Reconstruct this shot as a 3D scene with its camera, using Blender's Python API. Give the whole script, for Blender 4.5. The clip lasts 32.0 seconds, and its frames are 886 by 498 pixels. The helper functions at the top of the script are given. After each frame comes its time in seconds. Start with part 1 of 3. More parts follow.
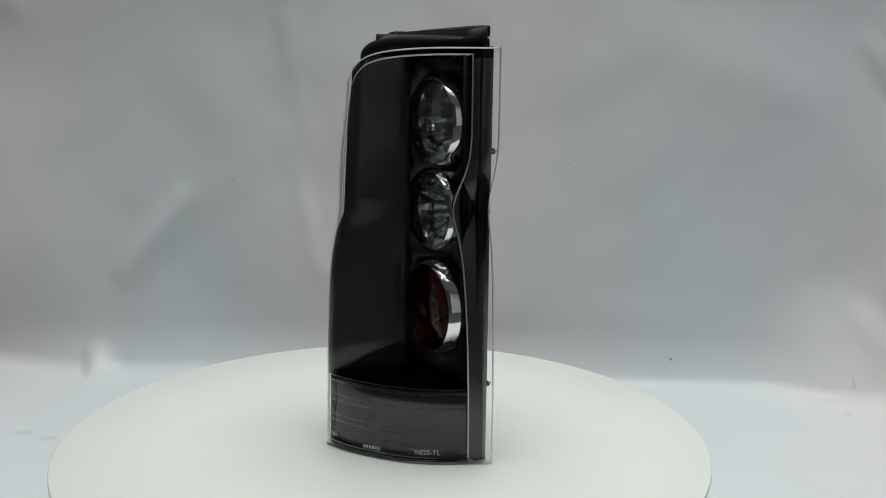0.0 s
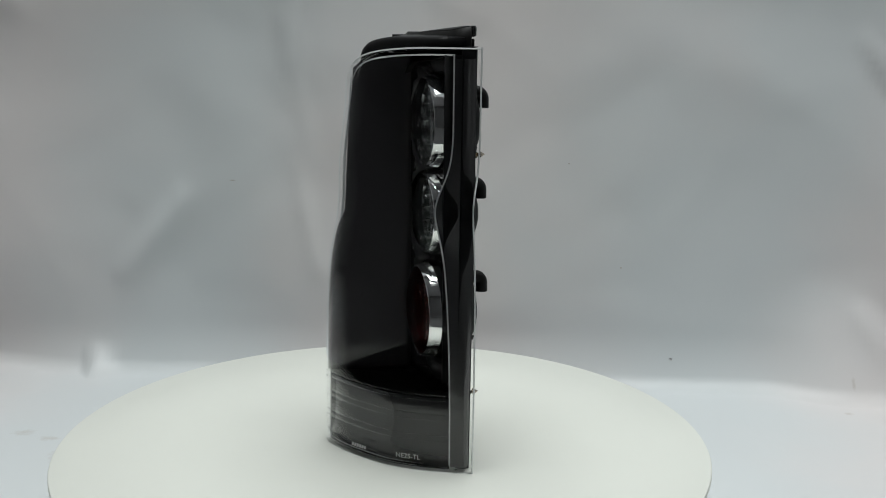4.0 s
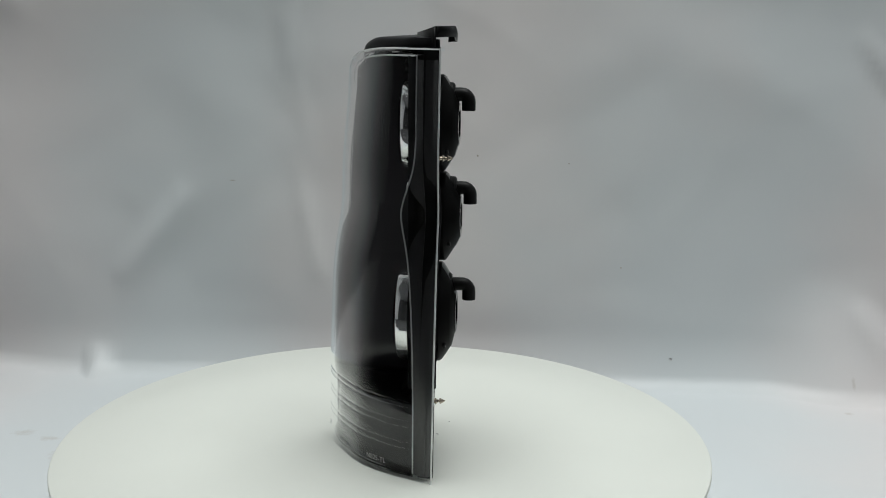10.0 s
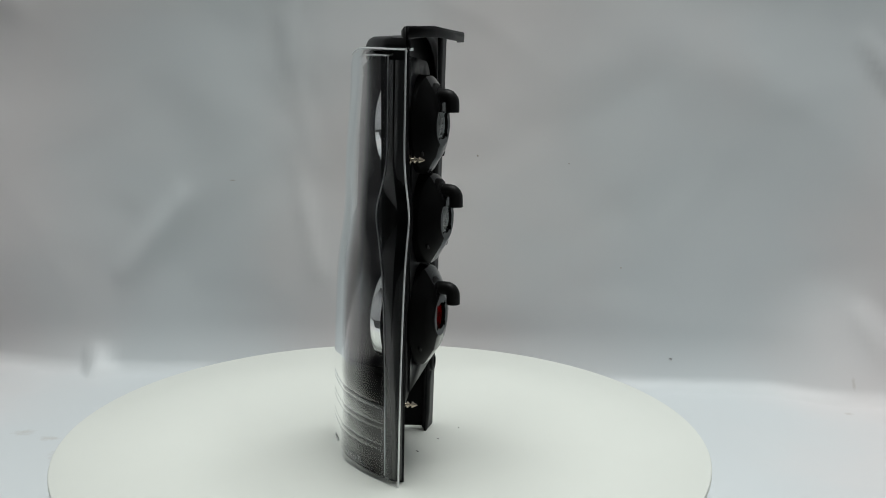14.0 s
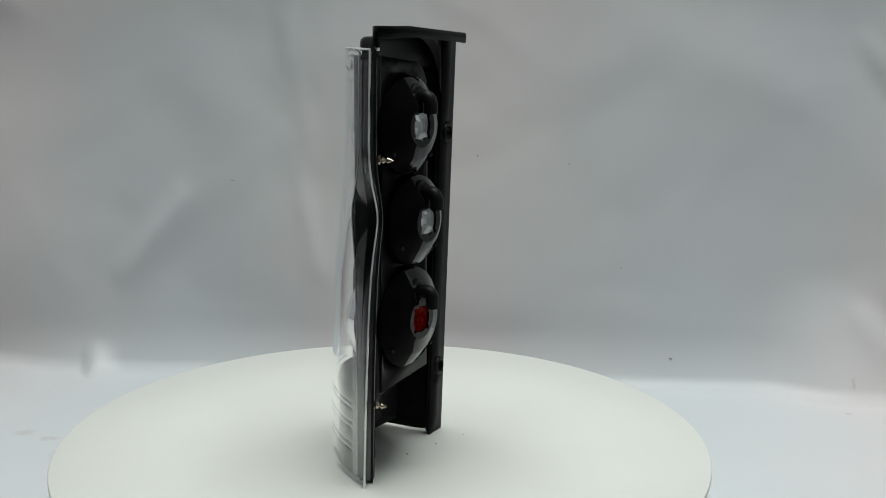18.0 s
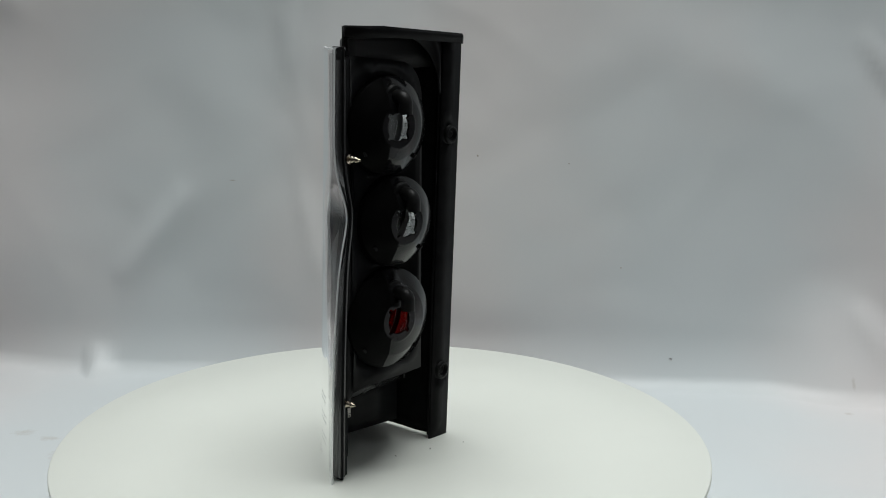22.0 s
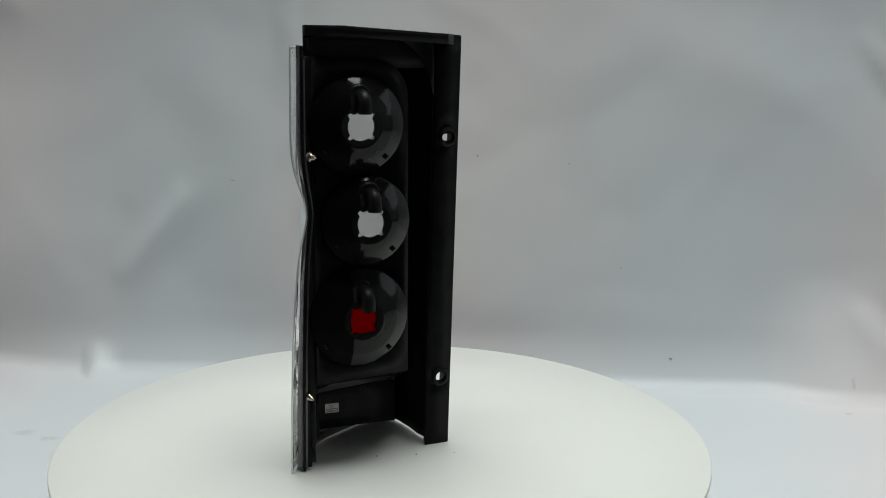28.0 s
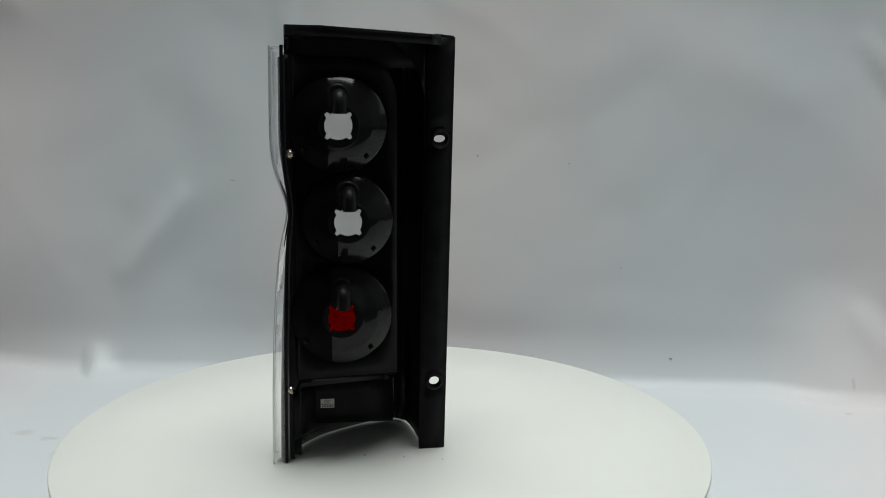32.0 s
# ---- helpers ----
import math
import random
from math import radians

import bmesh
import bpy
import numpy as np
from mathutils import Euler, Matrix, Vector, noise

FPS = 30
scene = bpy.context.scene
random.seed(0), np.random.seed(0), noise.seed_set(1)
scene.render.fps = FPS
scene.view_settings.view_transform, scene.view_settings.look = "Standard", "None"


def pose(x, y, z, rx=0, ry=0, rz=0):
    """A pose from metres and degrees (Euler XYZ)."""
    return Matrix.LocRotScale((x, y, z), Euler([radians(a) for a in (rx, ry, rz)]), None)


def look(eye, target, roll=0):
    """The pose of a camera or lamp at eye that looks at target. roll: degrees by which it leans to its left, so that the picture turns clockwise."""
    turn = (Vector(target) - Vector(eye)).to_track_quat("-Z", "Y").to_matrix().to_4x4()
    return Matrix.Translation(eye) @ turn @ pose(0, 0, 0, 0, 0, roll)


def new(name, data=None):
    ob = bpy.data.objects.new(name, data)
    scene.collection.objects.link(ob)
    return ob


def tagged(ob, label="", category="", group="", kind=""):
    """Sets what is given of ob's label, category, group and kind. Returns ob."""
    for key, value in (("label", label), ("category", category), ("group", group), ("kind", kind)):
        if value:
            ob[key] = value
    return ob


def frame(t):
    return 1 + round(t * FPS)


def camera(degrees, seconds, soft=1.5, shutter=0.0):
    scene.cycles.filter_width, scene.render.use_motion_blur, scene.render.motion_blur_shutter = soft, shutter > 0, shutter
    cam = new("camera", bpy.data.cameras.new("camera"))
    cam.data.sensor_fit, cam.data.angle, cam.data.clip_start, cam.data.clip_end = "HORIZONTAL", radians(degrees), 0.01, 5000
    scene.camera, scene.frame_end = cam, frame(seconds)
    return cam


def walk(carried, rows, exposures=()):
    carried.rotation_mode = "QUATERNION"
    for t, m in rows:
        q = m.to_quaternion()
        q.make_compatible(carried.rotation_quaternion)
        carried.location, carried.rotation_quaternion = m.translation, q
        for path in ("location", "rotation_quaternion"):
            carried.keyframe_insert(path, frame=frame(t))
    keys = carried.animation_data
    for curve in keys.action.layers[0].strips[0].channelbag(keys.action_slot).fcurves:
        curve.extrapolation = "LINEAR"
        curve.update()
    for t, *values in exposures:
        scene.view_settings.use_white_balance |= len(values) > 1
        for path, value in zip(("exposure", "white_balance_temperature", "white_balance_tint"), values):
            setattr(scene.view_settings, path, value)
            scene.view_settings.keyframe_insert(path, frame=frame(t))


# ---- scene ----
cam = camera(43.1, 32.0, soft=1.0)
EYE = (0.0, -0.9959, 0.3946)
YAW, PITCH, LEAN = 3.071, -12.075, 0.469
CAM_POSE = pose(*EYE, 90 + PITCH, 0, -YAW) @ pose(0, 0, 0, 0, 0, LEAN)
walk(cam, [(0.0, CAM_POSE), (32.0, CAM_POSE)])

# ---- light ----
scene.view_settings.exposure = 0.0
world = bpy.data.worlds.new("room_air")
scene.world = world
world.use_nodes = True
world.node_tree.nodes["Background"].inputs[0].default_value = (0.8, 0.9, 1.0, 1)
world.node_tree.nodes["Background"].inputs[1].default_value = 0.22


def area(name, eye, target, sx, sy, watts, colour):
    d = bpy.data.lights.new(name, "AREA")
    d.shape, d.size, d.size_y, d.energy, d.color = "RECTANGLE", sx, sy, watts, colour
    ob = new(name, d)
    ob.matrix_world = look(eye, target)
    return ob


area("softbox_overhead", (0.12, 0.02, 2.35), (0.12, 0.0, 0.0), 1.5, 1.2, 52.5, (0.965, 1.0, 0.99))
area("softbox_side", (1.6, 0.1, 0.9), (0.35, 0.3, -0.05), 0.6, 0.9, 1.2, (0.90, 0.96, 1.0))

# ---- materials ----


def mat(name, colour, rough=0.5, metal=0.0, var=0.0, scale=30, bump=0.0, bscale=200, coat=0.0, spec=0.5):
    m = bpy.data.materials.new(name)
    m.use_nodes = True
    nt = m.node_tree
    b = nt.nodes["Principled BSDF"]
    b.inputs["Base Color"].default_value = (*colour, 1)
    b.inputs["Roughness"].default_value = rough
    b.inputs["Metallic"].default_value = metal
    b.inputs["Coat Weight"].default_value = coat
    b.inputs["Specular IOR Level"].default_value = spec
    tc = nt.nodes.new("ShaderNodeTexCoord")
    if var:
        n = nt.nodes.new("ShaderNodeTexNoise")
        n.inputs["Scale"].default_value, n.inputs["Detail"].default_value = scale, 6
        r = nt.nodes.new("ShaderNodeValToRGB")
        r.color_ramp.elements[0].color = (*[c * (1 - var) for c in colour], 1)
        r.color_ramp.elements[1].color = (*[min(1, c * (1 + var)) for c in colour], 1)
        r.color_ramp.elements[0].position, r.color_ramp.elements[1].position = 0.35, 0.65
        nt.links.new(tc.outputs["Object"], n.inputs["Vector"])
        nt.links.new(n.outputs["Fac"], r.inputs[0])
        nt.links.new(r.outputs[0], b.inputs["Base Color"])
        mr = nt.nodes.new("ShaderNodeMapRange")
        mr.inputs["To Min"].default_value, mr.inputs["To Max"].default_value = rough * 0.92, min(1, rough * 1.1)
        n2 = nt.nodes.new("ShaderNodeTexNoise")
        n2.inputs["Scale"].default_value = scale * 2
        nt.links.new(tc.outputs["Object"], n2.inputs["Vector"])
        nt.links.new(n2.outputs["Fac"], mr.inputs["Value"])
        nt.links.new(mr.outputs[0], b.inputs["Roughness"])
    if bump:
        n3 = nt.nodes.new("ShaderNodeTexNoise")
        n3.inputs["Scale"].default_value, n3.inputs["Detail"].default_value = bscale, 4
        bp = nt.nodes.new("ShaderNodeBump")
        bp.inputs["Strength"].default_value, bp.inputs["Distance"].default_value = bump, 0.001
        nt.links.new(tc.outputs["Object"], n3.inputs["Vector"])
        nt.links.new(n3.outputs["Fac"], bp.inputs["Height"])
        nt.links.new(bp.outputs[0], b.inputs["Normal"])
    return m


def clear(name, tint, rough=0.02, gloss=1.0, bump=0.0, bscale=300, graze=1.0):
    """Thin clear plastic: see-through, with a gloss that grows at grazing angles."""
    m = bpy.data.materials.new(name)
    m.use_nodes = True
    nt = m.node_tree
    nt.nodes.remove(nt.nodes["Principled BSDF"])
    out = nt.nodes["Material Output"]
    tr = nt.nodes.new("ShaderNodeBsdfTransparent")
    tr.inputs[0].default_value = (*tint, 1)
    gl = nt.nodes.new("ShaderNodeBsdfGlossy")
    gl.inputs["Roughness"].default_value = rough
    gl.inputs["Color"].default_value = (1, 1, 1, 1)
    fr = nt.nodes.new("ShaderNodeLayerWeight")
    pw = nt.nodes.new("ShaderNodeMath")
    pw.operation = "POWER"
    pw.inputs[1].default_value = 4.0
    mul = nt.nodes.new("ShaderNodeMath")
    mul.operation, mul.use_clamp = "MULTIPLY_ADD", True
    mul.inputs[1].default_value = graze
    mul.inputs[2].default_value = 0.05 * gloss
    nt.links.new(fr.outputs["Facing"], pw.inputs[0])
    nt.links.new(pw.outputs[0], mul.inputs[0])
    mx = nt.nodes.new("ShaderNodeMixShader")
    nt.links.new(mul.outputs[0], mx.inputs[0])
    nt.links.new(tr.outputs[0], mx.inputs[1])
    nt.links.new(gl.outputs[0], mx.inputs[2])
    nt.links.new(mx.outputs[0], out.inputs[0])
    if bump:
        tc = nt.nodes.new("ShaderNodeTexCoord")
        n3 = nt.nodes.new("ShaderNodeTexNoise")
        n3.inputs["Scale"].default_value, n3.inputs["Detail"].default_value = bscale, 3
        bp = nt.nodes.new("ShaderNodeBump")
        bp.inputs["Strength"].default_value, bp.inputs["Distance"].default_value = bump, 0.001
        nt.links.new(tc.outputs["Object"], n3.inputs["Vector"])
        nt.links.new(n3.outputs["Fac"], bp.inputs["Height"])
        nt.links.new(bp.outputs[0], gl.inputs["Normal"])
        nt.links.new(bp.outputs[0], fr.inputs["Normal"])
    return m


def warm_cool_light(m, one, two, scale):
    """Broad drifts of warm and cool light, put into the sheet's base colour."""
    nt = m.node_tree
    tc = nt.nodes.new("ShaderNodeTexCoord")
    n = nt.nodes.new("ShaderNodeTexNoise")
    n.inputs["Scale"].default_value, n.inputs["Detail"].default_value = scale, 4
    sx = nt.nodes.new("ShaderNodeSeparateXYZ")
    nt.links.new(tc.outputs["Object"], sx.inputs[0])
    add = nt.nodes.new("ShaderNodeMath")
    add.operation = "MULTIPLY_ADD"
    add.inputs[1].default_value = 0.45
    nt.links.new(n.outputs["Fac"], add.inputs[0])
    tilt = nt.nodes.new("ShaderNodeMath")
    tilt.operation = "MULTIPLY_ADD"
    tilt.inputs[1].default_value = -0.35
    nt.links.new(sx.outputs[2], tilt.inputs[0])
    nt.links.new(sx.outputs[0], tilt.inputs[2])
    nt.links.new(tilt.outputs[0], add.inputs[2])
    mul = nt.nodes.new("ShaderNodeMath")
    mul.operation = "MULTIPLY_ADD"
    mul.inputs[1].default_value, mul.inputs[2].default_value = 9.6, -2.5
    nt.links.new(add.outputs[0], mul.inputs[0])
    sn = nt.nodes.new("ShaderNodeMath")
    sn.operation = "COSINE"
    nt.links.new(mul.outputs[0], sn.inputs[0])
    r = nt.nodes.new("ShaderNodeMapRange")
    r.inputs["From Min"].default_value, r.inputs["From Max"].default_value = -0.9, 0.9
    nt.links.new(sn.outputs[0], r.inputs["Value"])
    mx = nt.nodes.new("ShaderNodeMix")
    mx.data_type = "RGBA"
    mx.inputs[6].default_value, mx.inputs[7].default_value = (*two, 1), (*one, 1)
    nt.links.new(tc.outputs["Object"], n.inputs["Vector"])
    nt.links.new(r.outputs[0], mx.inputs[0])
    nt.links.new(mx.outputs[2], nt.nodes["Principled BSDF"].inputs["Base Color"])


M_DROP = mat("backdrop_vinyl", (0.63, 0.635, 0.645), 0.48, 0, 0.0, 2.2, 0.15, 14)
# warm-lit and cool-lit greys of the one sheet
warm_cool_light(M_DROP, (0.718, 0.692, 0.688), (0.656, 0.692, 0.704), 3.2)


def stains(m, spots, colour, strength):
    """Small ragged smears at their places on the sheet: centre, half sizes."""
    nt = m.node_tree
    tc = nt.nodes.new("ShaderNodeTexCoord")
    n = nt.nodes.new("ShaderNodeTexNoise")
    n.inputs["Scale"].default_value, n.inputs["Detail"].default_value = 160, 5
    nt.links.new(tc.outputs["Object"], n.inputs["Vector"])
    base = nt.nodes["Principled BSDF"].inputs["Base Color"]
    for c, half in spots:
        mp = nt.nodes.new("ShaderNodeMapping")
        mp.vector_type = "TEXTURE"
        mp.inputs["Location"].default_value, mp.inputs["Scale"].default_value = c, half
        nt.links.new(tc.outputs["Object"], mp.inputs["Vector"])
        ln = nt.nodes.new("ShaderNodeVectorMath")
        ln.operation = "LENGTH"
        nt.links.new(mp.outputs[0], ln.inputs[0])
        ad = nt.nodes.new("ShaderNodeMath")
        ad.operation = "MULTIPLY_ADD"
        ad.inputs[1].default_value = 1.6
        nt.links.new(n.outputs["Fac"], ad.inputs[0])
        nt.links.new(ln.outputs["Value"], ad.inputs[2])
        mr = nt.nodes.new("ShaderNodeMapRange")
        mr.inputs["From Min"].default_value, mr.inputs["From Max"].default_value = 1.9, 1.0
        mr.inputs["To Min"].default_value, mr.inputs["To Max"].default_value = 0.0, strength
        nt.links.new(ad.outputs[0], mr.inputs["Value"])
        mx = nt.nodes.new("ShaderNodeMix")
        mx.data_type = "RGBA"
        nt.links.new(mr.outputs[0], mx.inputs[0])
        nt.links.new(base.links[0].from_socket, mx.inputs[6])
        mx.inputs[7].default_value = (*colour, 1)
        nt.links.new(mx.outputs[2], base)


stains(M_DROP, [((-0.405, 0.217, -0.075), (0.014, 0.010, 0.02)), ((-0.372, 0.198, -0.075), (0.012, 0.007, 0.02)), ((-0.345, 0.150, -0.075), (0.014, 0.020, 0.02)), ((0.581, 0.300, -0.056), (0.0026, 0.06, 0.007)), ((0.556, 0.250, -0.075), (0.006, 0.006, 0.02))], (0.40, 0.345, 0.28), 0.30)
M_DISC = mat("turntable_white", (0.735, 0.755, 0.70), 0.42, 0, 0.015, 6, 0.05, 120)
M_DISC_RIM = mat("turntable_rim", (0.62, 0.63, 0.58), 0.5, 0, 0.03, 10)
M_STAIN = mat("faint_mark", (0.40, 0.36, 0.32), 0.7, 0, 0.2, 200)
M_WALL = mat("room_wall", (0.40, 0.40, 0.41), 0.8, 0, 0.05, 2)
M_SOUTH = mat("studio_white", (0.74, 0.74, 0.75), 0.85, 0, 0.05, 2)
M_WEST = mat("white_wall", (0.68, 0.68, 0.69), 0.8, 0, 0.04, 2)
M_CURTAIN = mat("studio_curtain", (0.05, 0.05, 0.052), 0.9, 0, 0.1, 2)
M_DARK = mat("studio_dark", (0.05, 0.05, 0.052), 0.85, 0, 0.1, 2)
M_LENS = clear("clear_polycarbonate", (0.975, 0.98, 0.98), 0.02, -0.7, graze=2.6)
M_LENS_IN = bpy.data.materials.new("clear_inner_face")
M_LENS_IN.use_nodes = True
M_LENS_IN.node_tree.nodes.remove(M_LENS_IN.node_tree.nodes["Principled BSDF"])
_t = M_LENS_IN.node_tree.nodes.new("ShaderNodeBsdfTransparent")
_t.inputs[0].default_value = (0.985, 0.985, 0.985, 1)
M_LENS_IN.node_tree.links.new(_t.outputs[0], M_LENS_IN.node_tree.nodes["Material Output"].inputs[0])
M_RIDGE = clear("lens_ridge", (0.80, 0.81, 0.81), 0.10, 0.8)
M_CRYSTAL = clear("crystal_lens", (0.84, 0.85, 0.85), 0.03, 0.4, graze=0.5)
M_RED = clear("red_lens", (0.47, 0.022, 0.019), 0.05, 0.4, 0.15, 120, graze=0.4)
M_DIM = mat("reflector_dim", (0.50, 0.50, 0.50), 0.16, 0.9, 0.1, 60)
M_FOOT = mat("lower_black", (0.024, 0.024, 0.0245), 0.10, 0, 0.0, 40, spec=0.8)
M_WING = mat("panel_black", (0.047, 0.045, 0.048), 0.09, 0, 0.0, 40, spec=0.55)
M_BEZEL = mat("gloss_black", (0.028, 0.028, 0.029), 0.08, 0, 0.0, 40, spec=0.25)
M_SIDE = mat("side_black", (0.034, 0.034, 0.035), 0.20, 0, 0.0, 40, spec=0.9)
M_BLACK = mat("moulded_black", (0.008, 0.008, 0.0085), 0.10, 0, 0.25, 60, spec=0.2)
M_DRUM = mat("dull_black", (0.0035, 0.0035, 0.0035), 0.4, 0, 0.2, 60, spec=0.02)
M_SATIN = mat("satin_black", (0.010, 0.010, 0.0105), 0.36, 0, 0.25, 60, spec=0.07)
M_RUBBER = mat("black_rubber", (0.006, 0.006, 0.006), 0.45, 0, 0.2, 50, 0.1, 500, spec=0.16)
M_CHROME = mat("chrome", (0.92, 0.93, 0.93), 0.07, 0.95, 0.04, 50)
M_BOWL = mat("reflector_silver", (0.62, 0.63, 0.63), 0.05, 0.95, 0.1, 60)
M_TRIM = mat("bright_trim", (0.66, 0.67, 0.68), 0.2, 0.45, 0.06, 80)
M_BRASS = mat("zinc_screw", (0.46, 0.40, 0.32), 0.25, 1.0, 0.15, 200)
M_PAPER = mat("sticker_paper", (0.62, 0.58, 0.55), 0.6, 0, 0.05, 300)
M_INK = mat("sticker_ink", (0.05, 0.05, 0.06), 0.6)
M_MARK = mat("moulded_letters", (0.48, 0.48, 0.48), 0.5, 0, 0.05, 300)
# near-white tone for the lens edge's glints; the slit's lip shares it
M_PALE = mat("pale_edge", (0.86, 0.88, 0.88), 0.2, 0.35, 0.05, 200)
M_DUST = mat("dark_specks", (0.06, 0.05, 0.045), 0.8)

# ---- mesh helpers ----


def mesh_ob(name, verts, faces, material, smooth=True):
    me = bpy.data.meshes.new(name)
    me.from_pydata([tuple(v) for v in verts], [], faces)
    me.validate()
    bm = bmesh.new()
    bm.from_mesh(me)
    bmesh.ops.remove_doubles(bm, verts=bm.verts, dist=1e-6)
    bmesh.ops.recalc_face_normals(bm, faces=bm.faces)
    bm.to_mesh(me)
    bm.free()
    for p in me.polygons:
        p.use_smooth = smooth
    me.materials.append(material)
    return new(name, me)


def part(name, geo, material, parent, label="", smooth=True, thick=0.0, offset=-1.0, sharp=35):
    ob = mesh_ob(name, geo[0], geo[1], material, smooth)
    ob.parent = parent
    if label:
        tagged(ob, label)
    if smooth:
        ob.data.set_sharp_from_angle(angle=radians(sharp))
    if thick:
        md = ob.modifiers.new("thickness", "SOLIDIFY")
        md.thickness, md.offset = thick, offset
    return ob


def grid(rows, close=False):
    n, verts, faces = len(rows[0]), [], []
    for r in rows:
        verts += r
    for i in range(len(rows) - 1):
        for j in range(n if close else n - 1):
            k = (j + 1) % n
            faces.append((i * n + j, i * n + k, (i + 1) * n + k, (i + 1) * n + j))
    return verts, faces


def loft(sections, cap=True):
    """Closed sections (lists of points) joined into a solid."""
    v, f = grid(sections, True)
    n = len(sections[0])
    if cap:
        f = f + [tuple(range(n))[::-1], tuple(range(len(v) - n, len(v)))]
    return v, f


def tube(path, r, n=8, cap=True):
    rows, path = [], [Vector(p) for p in path]
    up = None
    for i, p in enumerate(path):
        d = (path[min(i + 1, len(path) - 1)] - path[max(i - 1, 0)]).normalized()
        if up is None:
            up = Vector((0, 0, 1)) if abs(d.z) < 0.9 else Vector((1, 0, 0))
        a = d.cross(up).normalized()
        up = a.cross(d).normalized()
        rr = r[i] if isinstance(r, (list, tuple)) else r
        rows.append([p + (a * math.cos(q) + up * math.sin(q)) * rr for q in [2 * math.pi * k / n for k in range(n)]])
    return loft(rows, cap)


def revolve(centre, axis, profile, n=48, close=False):
    """profile: (distance along the axis, radius)."""
    c, d = Vector(centre), Vector(axis).normalized()
    a = d.cross(Vector((0, 0, 1)) if abs(d.z) < 0.9 else Vector((1, 0, 0))).normalized()
    b = a.cross(d)
    rows = [[c + d * h + (a * math.cos(q) + b * math.sin(q)) * r for q in [2 * math.pi * k / n for k in range(n)]] for h, r in profile]
    if close:
        rows.append(rows[0])
    return grid(rows, True)


def box(c, sx, sy, sz, rot=0.0, bev=0.0):
    bm = bmesh.new()
    bmesh.ops.create_cube(bm, size=1, matrix=pose(*c, 0, 0, rot) @ Matrix.Diagonal((sx, sy, sz, 1)))
    if bev:
        bmesh.ops.bevel(bm, geom=bm.edges[:], offset=bev, segments=2, affect="EDGES", profile=0.5)
    bm.verts.index_update()
    g = [v.co.copy() for v in bm.verts], [tuple(v.index for v in f.verts) for f in bm.faces]
    bm.free()
    return g


def cut(geo, co, no):
    """What lies behind the plane through co, with a clean edge."""
    bm = bmesh.new()
    vs = [bm.verts.new(v) for v in geo[0]]
    for f in geo[1]:
        bm.faces.new([vs[i] for i in f])
    bmesh.ops.bisect_plane(bm, geom=bm.verts[:] + bm.edges[:] + bm.faces[:], plane_co=co, plane_no=no, clear_outer=True)
    bm.verts.index_update()
    g = [v.co.copy() for v in bm.verts], [tuple(v.index for v in f.verts) for f in bm.faces]
    bm.free()
    return g


def fill2d(outer, holes, place):
    """A flat sheet with holes, mapped into space by place(a, b)."""
    bm = bmesh.new()
    for loop in [outer] + holes:
        vs = [bm.verts.new((a, b, 0)) for a, b in loop]
        for i, v in enumerate(vs):
            bm.edges.new((v, vs[(i + 1) % len(vs)]))
    bmesh.ops.triangle_fill(bm, use_beauty=True, use_dissolve=False, edges=bm.edges[:])
    bm.verts.index_update()
    g = [place(v.co.x, v.co.y) for v in bm.verts], [tuple(v.index for v in f.verts) for f in bm.faces]
    bm.free()
    return g


def oval(ca, cb, ra, rb, n=32):
    return [(ca + ra * math.cos(2 * math.pi * k / n), cb + rb * math.sin(2 * math.pi * k / n)) for k in range(n)]


def ramp(x, pts):
    for (a, u), (b, v) in zip(pts, pts[1:]):
        if x <= b:
            k = max(0.0, (x - a) / (b - a))
            return u + (v - u) * k
    return pts[-1][1]


def spline(pts, n):
    """Smooth curve through the points, n steps a span."""
    pts = [Vector(p) for p in pts]
    out = []
    for i in range(len(pts) - 1):
        p0, p1, p2, p3 = pts[max(i - 1, 0)], pts[i], pts[i + 1], pts[min(i + 2, len(pts) - 1)]
        for k in range(n):
            t = k / n
            out.append(0.5 * (2 * p1 + (p2 - p0) * t + (2 * p0 - 5 * p1 + 4 * p2 - p3) * t * t + (3 * p1 - p0 - 3 * p2 + p3) * t ** 3))
    return out + [pts[-1]]


# ---- the booth ----
FLOOR_Z = -0.075


# profile of the sweep as (distance behind the start of the bend, height)
PROFILE = [(-0.73 + 0.02 * i, 0.0) for i in range(36)] + [(-0.02, 0.0), (-0.014, 0.0)]
_d, _h, _a = -0.010, 0.0, 0.0
while _h < 1.75:
    PROFILE.append((_d, _h))
    # a tight crease, a long lean, then the hanging sheet
    _a += 5.5 if _a < 62 else 3.4 if _h < 0.115 and _a < 86 else 0.0
    _s = 0.0027 if _a < 62 else 0.0085 if _h < 0.13 else 0.009 + 0.01 * (_h - 0.13)
    _d += _s * math.cos(radians(_a))
    _h += _s * math.sin(radians(_a))
